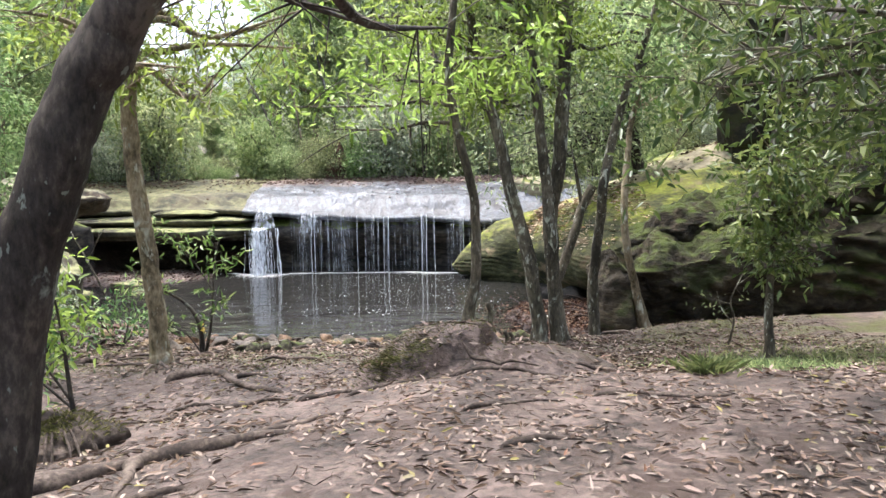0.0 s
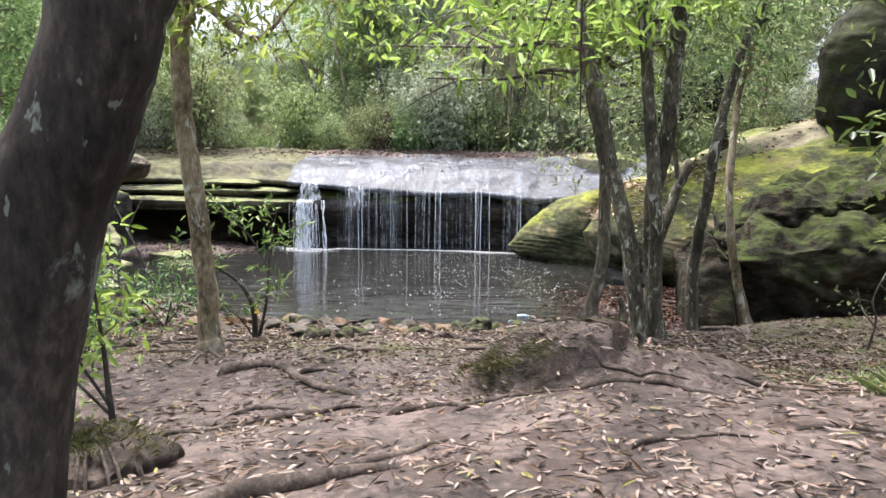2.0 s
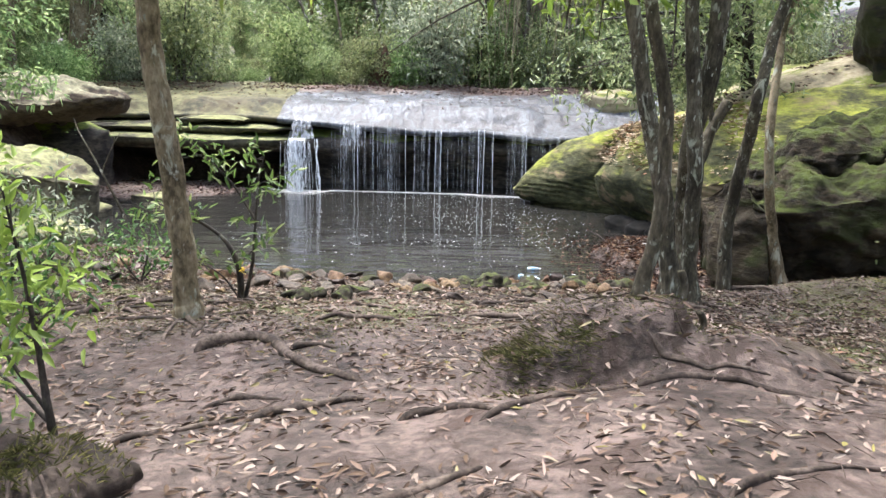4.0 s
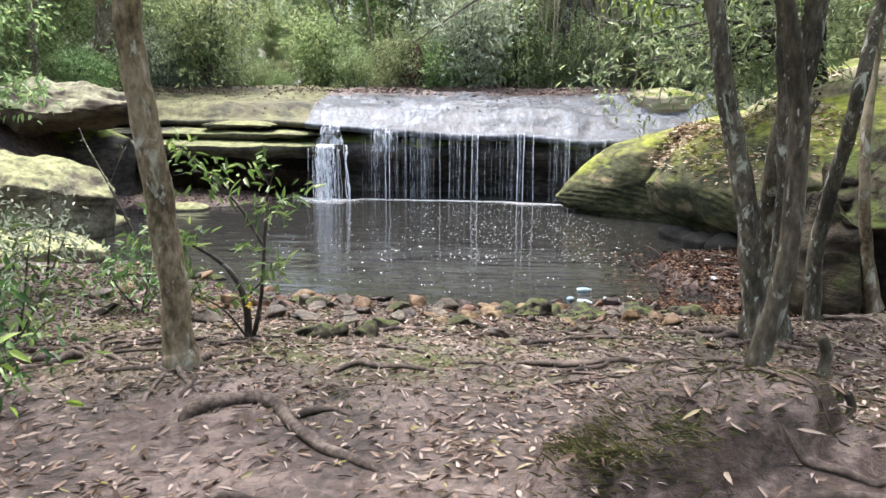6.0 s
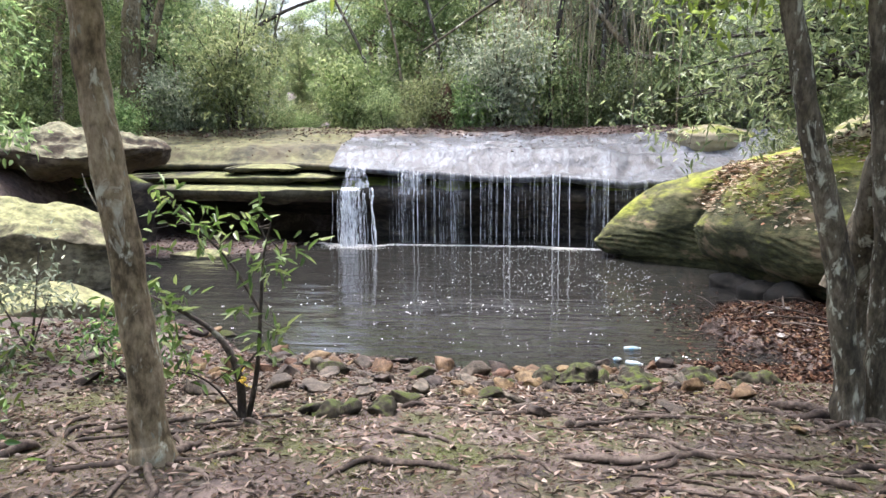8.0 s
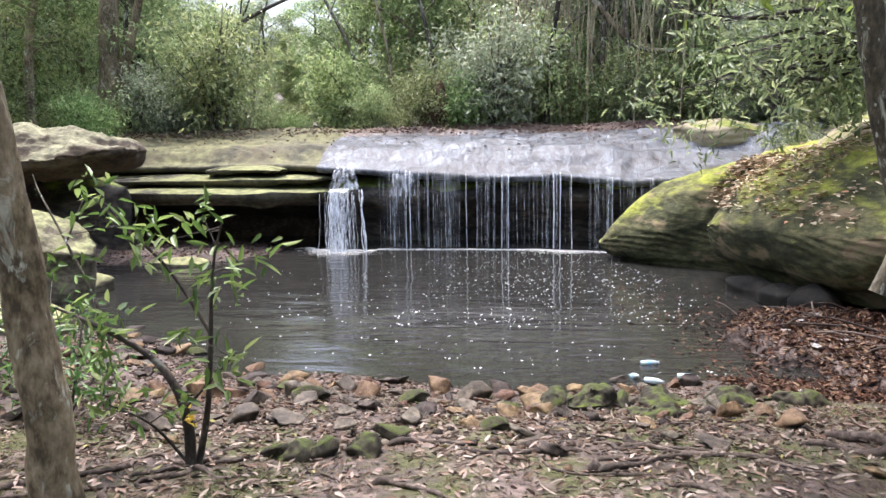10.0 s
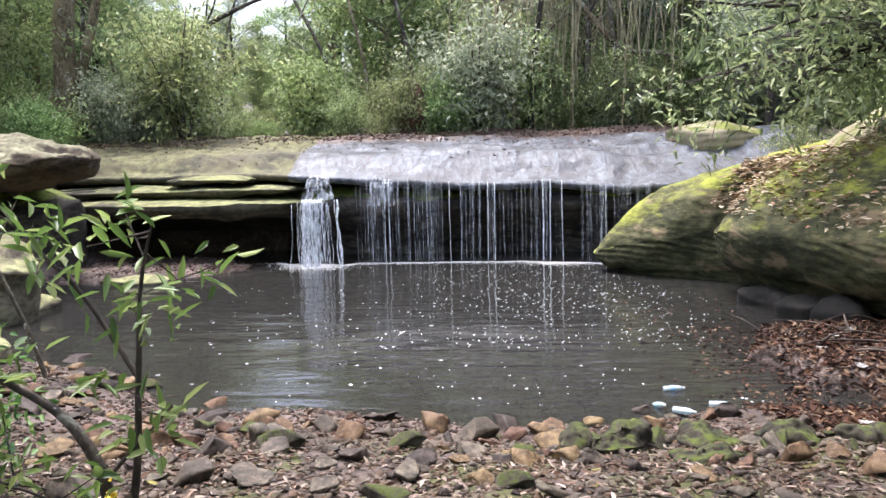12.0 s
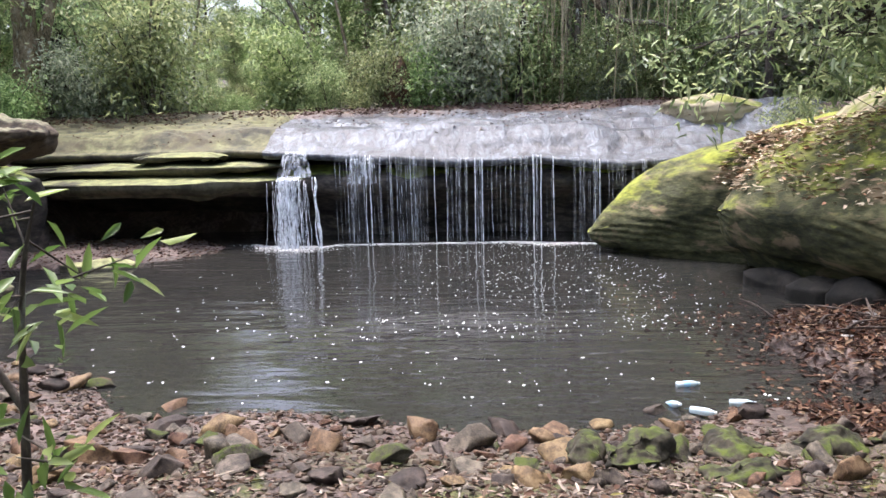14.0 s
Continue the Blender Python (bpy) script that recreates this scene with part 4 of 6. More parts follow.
limb_tree("forked_tree", "thin brown tree beside the mossy boulder", (3.6, 13.25, Z(3.6, 13.25)),
    [(3.66, 13.2, 0.3, 0.09), (3.42, 13.1, 1.2, 0.07), (3.22, 12.9, 1.9, 0.065), (3.2, 13.0, 2.6, 0.06), (3.3, 13.2, 3.3, 0.055), (3.42, 13.4, 4.0, 0.05), (3.8, 13.5, 5.2, 0.035)],
    M_bark_tan, fan(7, 17, 0.9, 0.3, 0.86), 6, (0.125, 0.042), (0.2, 0.2, 0.14), 16, M_leaf_near, 12, 12, 0.35)
stub = thing("branch_stub", (2.35, 13.3, 1.6), "broken grey branch stub rising from the tree clump", "branch")
part("wood", tube([(2.1, 13.3, 1.2), (2.4, 13.35, 2.0), (2.55, 13.4, 2.5), (2.75, 13.4, 2.87)], [0.09, 0.085, 0.08, 0.085], 20, 10, 0.15), M_bark, stub)
part("twig", tube([(2.55, 13.4, 2.5), (2.45, 13.4, 3.1), (2.35, 13.4, 3.6)], [0.04, 0.03, 0.012], 12, 7, 0.1), M_bark, stub)

# leafy tree on the bank whose boughs hang over the boulder
limb_tree("bank_tree", "leafy tree on the bank with boughs drooping over the boulder", (5.2, 19.2, 2.8),
    [(5.2, 19.2, 2.5, 0.16), (5.0, 19.1, 3.6, 0.13), (4.8, 18.9, 5.0, 0.11), (4.6, 18.7, 6.5, 0.08), (4.4, 18.6, 8.0, 0.04)],
    M_bark_dark, [(0.3, -2.2, -1.0, -0.45), (0.33, -2.9, -0.6, -0.6), (0.34, -3.4, -0.9, -0.6), (0.36, -2.4, -1.5, -0.4), (0.36, -3.0, -1.4, -0.35), (0.34, -2.6, -0.8, -0.4), (0.33, -3.6, -0.2, -0.6), (0.38, -3.5, -0.7, -0.4), (0.42, -3.2, -1.2, -0.2), (0.48, -3.6, 0.2, -0.2), (0.55, -2.2, -1.6, -0.3), (0.4, -1.6, -1.8, -0.5), (0.62, -3.2, -0.5, -0.1), (0.7, -2.8, -1.0, 0.2), (0.78, -2.4, 0.2, 0.4), (0.55, 0.6, -2.0, -0.3), (0.85, 1.0, 0.8, 0.5), (0.7, -1.2, -1.8, 0.1), (0.9, -1.5, -1.0, 0.5)], 16, (0.17, 0.045), (0.2, 0.2, 0.14), 24, M_leaf_bough, 20, 12, 0.5)
limb_tree("bank_side_tree", "slim leafy tree on the earth bank before the boulders", (3.9, 8.7, Z(3.9, 8.7)),
    [(3.9, 8.7, Z(3.9, 8.7) - 0.1, 0.055), (3.86, 8.7, 1.6, 0.045), (3.9, 8.7, 2.4, 0.04), (3.84, 8.7, 3.2, 0.038), (3.95, 8.7, 4.2, 0.035), (4.1, 8.7, 6.0, 0.025)],
    M_bark, [(0.3, 0.1, -0.2, 0.2), (0.36, -0.2, 0.2, 0.1), (0.46, -0.35, -0.2, 0.1), (0.5, 0.7, 0.3, 0.0), (0.54, -0.4, 0.1, 0.3), (0.56, 1.1, -0.3, 0.2), (0.66, 1.2, 0.4, 0.3), (0.76, 1.1, -0.5, 0.3), (0.58, 0.5, 0.5, 0.1), (0.8, 1.4, 0.1, 0.2), (0.42, 0.3, -0.3, -0.4), (0.7, 1.5, -0.1, -0.1), (0.62, 1.4, 0.2, -0.2), (0.74, 1.9, 0.3, 0.2), (0.68, 1.7, -0.5, 0.4)], 10, (0.12, 0.04), (0.17, 0.17, 0.15), 22, M_leaf_lime2, 21, 10, 0.4)
limb_tree("side_tree", "leafy tree beside the path with a low hanging bough", (4.7, 4.5, Z(4.7, 4.5)),
    [(4.7, 4.5, Z(4.7, 4.5) - 0.1, 0.11), (4.65, 4.5, 2.4, 0.09), (4.5, 4.55, 3.6, 0.08), (4.4, 4.6, 4.8, 0.07), (4.2, 4.6, 6.5, 0.04)],
    M_bark, [(0.5, -1.9, 0.7, 0.0), (0.52, -1.6, 0.6, 0.1), (0.56, -2.2, 0.5, -0.1), (0.58, -2.5, 0.7, -0.2), (0.6, -2.6, 0.3, -0.1), (0.64, -2.1, 0.9, -0.2), (0.66, -2.5, 0.7, 0.0), (0.7, -2.8, 0.4, -0.2), (0.62, -1.3, 0.3, -0.3), (0.72, -1.8, 0.2, 0.1), (0.8, 0.8, -0.8, 0.4), (0.86, -1.6, 0.5, 0.2)], 13, (0.115, 0.036), (0.15, 0.15, 0.13), 38, M_leaf_near, 23, 12, 0.4)


def sapling(name, base, stems, leaf, seed, mat=None, bark=None, spread=0.09, per=12, label="thin sapling with narrow glossy leaves"):
    """stems: lists of points with radius at the foot; leaves gather at the ends."""
    r = np.random.default_rng(seed)
    top = thing(name, base, label, "sapling")
    tips, twigs = [], []
    for pts, rad, ends in stems:
        pts = np.array(pts, float)
        part("stem", tube(pts, np.linspace(rad, 0.005, len(pts)), 24, 7, 0.2, seed), bark or M_bark_dark, top)
        line = spline(pts, 40)
        for n in range(ends):
            a = line[int(r.uniform(0.55, 1) * 39)]
            e = a + r.normal(size=3) * [0.16, 0.16, 0.11] + [0, 0, 0.04]
            tips.append(e)
            twigs.append(tube([a, (a + e) / 2, e], [0.005, 0.004, 0.002], 5, 4))
    tagged(part("twig_mass", joined(twigs), bark or M_bark_dark, top), kind="stuff")
    part("foliage", sprays(np.array(tips), per, spread, leaf[0], leaf[1], r, 0.2, False), mat or M_leaf_near, top)
    return top


zb = Z(4.0, 10.2)
sapling("bank_sapling", (4.0, 10.2, zb), [([(3.98, 10.2, zb - 0.03), (4.05, 10.2, zb + 0.35), (4.0, 10.2, zb + 0.62), (4.18, 10.25, zb + 1.0)], 0.02, 4), ([(4.03, 10.2, zb + 0.3), (3.88, 10.2, zb + 0.5), (3.8, 10.2, zb + 0.75)], 0.01, 2)], (0.08, 0.024), 140, M_leaf_far, M_bark, 0.07, 5, "nearly bare pale sapling on the bank")
zb = Z(-3.36, 10.4)
shore_shrub = sapling("shore_shrub", (-3.36, 10.4, zb), [
    ([(-3.36, 10.4, zb - 0.05), (-3.38, 10.4, 1.07), (-3.55, 10.4, 1.39), (-3.92, 10.4, 1.62), (-4.3, 10.45, 1.75)], 0.042, 9),
    ([(-3.33, 10.42, zb - 0.05), (-3.22, 10.4, 1.12), (-3.17, 10.4, 1.58), (-3.12, 10.4, 2.02), (-3.05, 10.4, 2.28)], 0.025, 9),
    ([(-3.17, 10.4, 1.58), (-3.4, 10.42, 1.95), (-3.6, 10.45, 2.15), (-3.75, 10.5, 2.28)], 0.014, 9),
    ([(-3.38, 10.4, 1.07), (-3.15, 10.3, 1.3), (-2.95, 10.25, 1.5)], 0.012, 4),
    ([(-3.36, 10.4, zb), (-3.55, 10.3, 1.0), (-3.8, 10.25, 1.15)], 0.012, 6)], (0.13, 0.036), 31, M_leaf_lime2, None, 0.06, 9)
r = np.random.default_rng(33)
M_leaf_yellow = foliage("yellow_leaves", (0.35, 0.2, 0.02), (0.55, 0.36, 0.03), (0.65, 0.48, 0.08))
part("yellow_leaf", leaves(np.array([-3.32, 10.34, zb + 0.36]) + r.normal(size=(9, 3)) * 0.03, r.normal(size=(9, 3)), np.full(9, 0.06), np.full(9, 0.028), r), M_leaf_yellow, shore_shrub, "few bright yellow leaves")
zb = Z(-3.05, 6.05)
sapling("path_sapling", (-3.05, 6.05, zb), [
    ([(-3.02, 6.05, zb - 0.05), (-3.05, 6.05, zb + 0.35), (-3.12, 6.1, zb + 0.9), (-3.2, 6.1, zb + 1.5)], 0.03, 12),
    ([(-3.05, 6.05, zb + 0.35), (-3.3, 6.1, zb + 0.7), (-3.5, 6.15, zb + 1.1)], 0.012, 8),
    ([(-3.05, 6.05, zb + 0.3), (-3.5, 6.3, zb + 0.5), (-3.9, 6.4, zb + 0.6)], 0.012, 8)], (0.11, 0.034), 32, M_leaf_lime, None, 0.11, 24)
for k, (x, y, h) in enumerate(((-5.3, 9.9, 0.9), (-6.2, 10.8, 1.1), (-5.0, 11.6, 0.8), (-6.6, 12.4, 1.2), (-4.6, 8.4, 0.7), (-5.6, 7.4, 1.0), (-4.3, 7.0, 0.6))):
    zb = Z(x, y)
    sapling("low_shrub", (x, y, zb), [([(x, y, zb - 0.03), (x + 0.1, y, zb + h * 0.4), (x + 0.15, y + 0.1, zb + h)], 0.02, 10), ([(x, y, zb), (x - 0.25, y, zb + h * 0.4), (x - 0.4, y, zb + h * 0.7)], 0.014, 10), ([(x, y, zb), (x + 0.3, y - 0.15, zb + h * 0.4), (x + 0.45, y - 0.2, zb + h * 0.6)], 0.012, 8)], (0.10, 0.032), 40 + k, M_leaf_grey if k % 2 else M_leaf_near, None, 0.11, 14, "low shrub with narrow grey-green leaves on the bank")
sapling("bare_sapling", (-6.35, 14.6, Z(-6.35, 14.6)), [([(-6.3, 14.6, 0.0), (-6.55, 14.7, 0.7), (-6.95, 14.8, 1.5), (-7.3, 14.9, 2.1), (-7.45, 15, 2.35)], 0.03, 1), ([(-6.95, 14.8, 1.5), (-6.75, 14.8, 1.9), (-6.6, 14.8, 2.15)], 0.012, 1)], (0.08, 0.02), 50, None, M_bark, 0.05, 3, "bare grey stick of a sapling leaning at the shore")

# ---- forest behind the shelf ----
def shrub_kind(at, mat, seed, high=2.6, wide=1.3, count=5200, leaf=(0.13, 0.045), label="dense green understorey shrub"):
    r = np.random.default_rng(seed)
    at = np.array(at, float)
    top = thing("forest_shrub", at, label, "shrub", "understorey shrubs")
    tips, stems = [], []
    for n in range(11):
        a, reach = r.uniform(0, 2 * np.pi), wide * r.uniform(0.2, 0.9)
        e = at + [np.cos(a) * reach, np.sin(a) * reach, high * r.uniform(0.5, 1.0)]
        m = at + (e - at) * [0.35, 0.35, 0.55]
        part("stem", tube([at + [0, 0, -0.2], m, e], [0.03, 0.02, 0.006], 10, 5, 0.1), M_bark, top)
        line = spline(np.array([at, m, e]), 20)
        for q in range(9):
            p = line[r.integers(5, 20)]
            tips.append(p + r.normal(size=3) * [0.30, 0.30, 0.22])
    for n in range(26):
        a, reach = r.uniform(0, 2 * np.pi), wide * np.sqrt(r.random())
        tips.append(at + [np.cos(a) * reach, np.sin(a) * reach, high * r.uniform(0.05, 0.8)])
    part("crown", sprays(np.array(tips), count // len(tips), (0.20, 0.20, 0.15), *leaf, r), mat, top)
    return top


def tree_kind(at, mat, bark, seed, high=11.0, wide=2.2, low=0.28, count=11000, leaf=(0.17, 0.06), label="tall leafy forest tree"):
    r = np.random.default_rng(seed)
    at = np.array(at, float)
    top = thing("forest_tree", at, label, "tree", "forest trees")
    bend = r.normal(size=2) * 0.5
    pts = [at + [0, 0, -0.3], at + [bend[0] * 0.2, bend[1] * 0.2, high * 0.3], at + [bend[0], bend[1], high * 0.65], at + [bend[0] * 0.8, bend[1], high]]
    stem = part("trunk", tube(pts, [0.16, 0.12, 0.09, 0.02], 40, 9, 0.15, seed, 0.6), bark, top)
    line = spline(np.array(pts), 60)
    tips = []
    for n in range(26):
        k = int((low + (0.98 - low) * n / 25) * 59)
        p = line[k]
        a = r.uniform(0, 2 * np.pi)
        reach = wide * r.uniform(0.45, 1.1) * (1.1 - 0.55 * abs(n / 25 - 0.35))
        e = p + [np.cos(a) * reach, np.sin(a) * reach, reach * r.uniform(-0.1, 0.55)]
        m = (p + e) / 2 + [0, 0, 0.12]
        part("limb", tube([p, m, e], [0.045, 0.028, 0.006], 10, 5), bark, stem)
        curve = spline(np.array([p, m, e]), 20)
        for q in range(7):
            tips.append(curve[r.integers(6, 20)] + r.normal(size=3) * [0.32, 0.32, 0.22])
    part("crown", sprays(np.array(tips), count // len(tips), (0.26, 0.26, 0.17), *leaf, r), mat, top)
    return top


r = np.random.default_rng(77)
shrubs = [shrub_kind((-12.2, 28.7, 2.5), M_leaf_grey, 101, label="grey-green bushy understorey shrub"), shrub_kind((4.6, 29.6, 2.6), M_leaf_far, 102, 3.2), shrub_kind((-3.2, 29.0, 2.5), M_leaf_mid, 103, 2.2, 1.1, label="bright green understorey shrub"), shrub_kind((1.6, 29.4, 2.5), M_leaf_far, 104, 2.8, 1.5)]
trees = [tree_kind((-14.5, 31.5, 2.6), M_leaf_far, M_bark, 111), tree_kind((-4.4, 32.6, 2.6), M_leaf_mid, M_bark_tan, 112, 9.5, label="light green leafy forest tree"), tree_kind((3.0, 31.8, 2.6), M_leaf_grey, M_bark_dark, 113, 12.0, 2.4, label="tall grey-green leafy forest tree"), tree_kind((6.5, 31.0, 2.8), M_leaf_far, M_bark_tan, 114, 10.5, 2.0, 0.18)]


def set_copy(ob, x, y, size, turn):
    """Another plant of the same kind, sunk to the ground there."""
    m = pose(x, y, Z(x, y) - 0.05, 0, 0, turn) @ Matrix.Diagonal((size, size, size, 1))
    return copy_thing(ob, m)


for n in range(46):
    x = -17 + 28 * (n + r.uniform(0.1, 0.9)) / 46
    y = r.uniform(28.6, 30.6) + (1.2 if n % 2 else 0)
    size = r.uniform(0.4, 1.0) + 0.6 * (r.random() < 0.25)
    # low growth under the break in the canopy
    size = min(size, 0.46) if -10.6 < x < -6.8 else size
    set_copy(shrubs[r.integers(0, 4)], x, y, size, r.uniform(0, 360))
for n in range(17):
    x, y = -15 + 22 * (n + r.uniform(0.1, 0.9)) / 17, r.uniform(28.9, 32.5)
    if -10.2 < x < -6.8:
        continue
    rad, h, bend = r.uniform(0.035, 0.11), r.uniform(5, 9), r.normal() * 1.5
    pole = thing("pole_tree", (x, y, Z(x, y)), "thin bare trunk at the forest edge", "tree", "bare trunks")
    stem = part("trunk", tube([(x, y, Z(x, y) - 0.1), (x + bend * 0.2, y, 2.7 + h * 0.35), (x + bend * 0.7, y + 0.2, 2.7 + h * 0.7), (x + bend, y + 0.2, 2.7 + h)], [rad * 1.2, rad, rad * 0.8, rad * 0.4], 30, 8, 0.2, n, 0.3), (M_bark, M_bark_tan, M_bark_dark)[n % 3], pole)
    for k in range(3):
        q, d = 0.35 + 0.18 * k, r.choice((-1, 1)) * r.uniform(0.5, 1.2)
        zz = 2.7 + h * q
        part("limb", tube([(x + bend * q, y + 0.1, zz), (x + bend * q + d * 0.5, y, zz + 0.5), (x + bend * q + d, y - 0.1, zz + 0.8)], [rad * 0.45, rad * 0.3, 0.006], 10, 5, 0.1, k), M_bark, stem)
for n in range(64):
    x, y = -26 + 44 * ((n * 0.618) % 1.0), 31 + 17 * (n / 64) + r.uniform(0, 1.5)
    gap = abs(x + 9.5 + 0.34 * (y - 30))
    size = r.uniform(0.85, 1.25)
    if gap < 4.2:
        size = 0.22 if y < 40 else 0.45
    set_copy(trees[r.integers(0, 4)], x, y, size, r.uniform(0, 360))
for n in range(12):
    y = 33 + 0.9 * n
    x = -9.5 - 0.34 * (y - 30) + 3.2 * np.sin(n * 2.4)
    set_copy(trees[n % 4], x, y, 0.2 if y < 39 else 0.4, 77.0 * n)
for n, x in enumerate((-11.2, -12.6, -13.9, -15.2, -16.5, -17.8, -19.2)):
    set_copy(trees[n % 4], x, 43.0 + 1.6 * (n % 2), 0.62, 51.0 * n)
# lighter growth behind the canes
for n in range(13):
    set_copy(shrubs[(2, 1, 0)[n % 3]], -3.0 + 0.75 * n, 30.9 + 1.1 * (n % 3), 1.35 + 0.3 * ((n * 0.618) % 1.0), 67.0 * n)
# trees up both sides and behind the path; unseen ones added to shade it
for x, y, size in ((-15, 26, 1.0), (-17, 21, 1.1), (-14.5, 17.0, 0.9), (-13.5, 12.5, 1.0), (-11, 8.5, 0.9), (-9, 4, 1.0), (-8, -1, 1.1), (-3.5, -5, 1.0), (2.5, -5.5, 1.1), (7.5, -3, 1.0), (9.5, 3, 1.0), (10, 8, 0.9), (12, 18, 1.0), (10.5, 23, 0.95), (8.0, 26, 0.9), (13, 13, 1.0), (-7.2, 11.8, 0.62), (-19, 30, 1.1), (-16.8, 27.5, 0.6), (14, 28, 1.1), (5.5, 27.5, 0.7), (9.6, 10.6, 0.8), (6.6, 6.2, 0.8), (9.2, 15.4, 0.7), (7.0, 22.0, 0.6), (-5.2, 0.5, 0.95), (3.8, -0.8, 1.0), (6.0, 3.2, 1.0), (-6.6, 5.0, 0.85)):
    set_copy(trees[r.integers(0, 4)], x, y, size, r.uniform(0, 360))
for x, y, size in ((-13.5, 26.5, 0.9), (-15.5, 25.2, 1.0), (-17.0, 26.6, 1.3), (-18.6, 27.6, 1.4), (-16.2, 23.2, 1.0), (-20.5, 29.5, 1.6), (-22.5, 31.5, 1.7), (-18.4, 31.0, 1.5), (-12.5, 15.0, 0.8), (-10.2, 12.6, 0.8), (-8.4, 9.6, 0.7), (-7.0, 6.6, 0.6), (8.4, 20.5, 0.7), (6.8, 22.6, 0.6), (5.2, 24.6, 0.6), (7.4, 25.6, 0.9), (9.4, 17.0, 0.7), (9, 9.5, 0.7)):
    set_copy(shrubs[r.integers(0, 4)], x, y, size, r.uniform(0, 360))

for n in range(4):
    x0, y0 = -1.5 + 1.5 * n, 29.6 + 0.5 * (n % 2)
    culms = thing("cane_thicket", (x0, y0, Z(x0, y0)), "thicket of thin tan upright stems at the forest edge", "thicket", "cane thickets")
    for k in range(38):
        x, y = x0 + r.normal() * 0.8, y0 + r.normal() * 0.5
        h, lean = r.uniform(3.5, 7), r.normal() * 0.5
        part("culm", tube([(x, y, Z(x, y) - 0.1), (x + lean * 0.3, y, 2.6 + h * 0.5), (x + lean, y, 2.6 + h)], [0.019, 0.016, 0.007], 10, 5), M_cane, culms)
old = thing("old_trunk", (-14.6, 29.4, 2.4), "thick reddish old trunk in the forest", "tree")
part("trunk", tube([(-14.5, 29.4, 2.2), (-14.5, 29.4, 4.2), (-14.3, 29.4, 6.5), (-13.8, 29.4, 10)], [0.42, 0.33, 0.30, 0.22], 40, 14, 0.25, 3, 0.6), M_bark_tan, old)
part("limb", tube([(-14.4, 29.3, 4.0), (-13.7, 29.2, 5.3), (-13.0, 29.2, 7.5)], [0.2, 0.17, 0.10], 24, 9, 0.2), M_bark_tan, old)
stump = solid("rotten_stump", tube([(-3.9, 28.9, 2.3), (-3.9, 28.9, 2.9), (-3.8, 28.9, 3.7), (-3.75, 28.9, 4.3)], [0.55, 0.45, 0.36, 0.05], 30, 14, 0.35, 2, 0.2), M_stone_rust, (-3.9, 28.9, 2.4), "orange rotting stump at the forest edge", "stump")

M_peat = mottled("dark_soil", (0.022, 0.017, 0.013), (0.055, 0.042, 0.034), (0.11, 0.085, 0.07), 4.0, 0.9, 1.0, 0.04, moss=(0.10, 0.11, 0.03), moss_from=1.35)
CLUMP = rock(ringed(-3.05, 5.75, 0.44, 0.38, 0.85, 1.17, 1.30, 0, 0.7, 11, 55, 0.2), 180, 70, 0.05, 0.03, 0.9, 5.5, 5.0, 0.9)
clump = solid("soil_clump", CLUMP, M_peat, (-3.05, 5.75, 0.95), "dark clump of rooty soil topped with moss", "soil clump")
r = np.random.default_rng(58)
cap = CLUMP[0][CLUMP[0][:, 2] > 1.19]
pick = cap[r.integers(0, len(cap), 1500)]
pick = pick[fbm(pick[:, 0] * 5, pick[:, 1] * 5, 2, 2) > -0.1]
n = len(pick)
tagged(part("moss_cap", leaves(pick - [0, 0, 0.01], np.c_[r.normal(size=(n, 2)) * 0.9, np.ones(n)], 0.055 * r.uniform(0.5, 1.5, n), np.full(n, 0.006), r, 0.2, 0.4), M_moss, clump), "olive moss and short grass", kind="stuff")
for n in range(14):
    a = radians(200 + 150 * n / 13 + r.uniform(-5, 5))
    c, d = np.cos(a), np.sin(a)
    pts = [(-3.05 + c * q, 5.75 + d * q * 0.9, z) for q, z in ((0.30, 1.29), (0.43, 1.17), (0.48 + r.uniform(0, 0.05), 1.0), (0.56 + r.uniform(0, 0.2), 0.93))]
    part("hanging_root", tube(pts, [0.009, 0.011, 0.009, 0.004], 18, 6, 0.3, n), M_root, clump)

# broken limbs at the forest edge
limb = thing("leaning_limb", (-12.5, 30.4, 2.4), "thick dark dead limb leaning through the forest edge", "branch")
part("wood", tube([(-12.6, 30.4, 2.3), (-11.9, 30.2, 4.3), (-11.1, 30.0, 5.5), (-10.2, 30.0, 6.3), (-8.9, 30.0, 6.9), (-7.6, 30.1, 7.3)], [0.10, 0.11, 0.13, 0.075, 0.055, 0.03], 50, 12, 0.35, 4), M_bark_dark, limb)
part("twig", tube([(-10.4, 30.0, 6.1), (-9.9, 29.9, 6.9), (-9.7, 29.8, 7.8)], [0.035, 0.03, 0.012], 16, 7, 0.2, 5), M_bark_dark, limb)
snag = thing("dead_snag", (1.9, 29.2, 2.5), "pale dead snag with a broken side limb", "tree")
part("trunk", tube([(1.95, 29.2, 2.4), (1.9, 29.2, 4.2), (1.75, 29.2, 5.6), (1.6, 29.2, 6.8)], [0.09, 0.075, 0.07, 0.03], 34, 10, 0.25, 6), M_bark, snag)
part("limb", tube([(1.8, 29.2, 5.2), (2.4, 29.15, 5.0), (3.1, 29.1, 4.95), (3.6, 29.1, 4.75)], [0.06, 0.075, 0.06, 0.02], 24, 8, 0.25, 8), M_bark, snag)

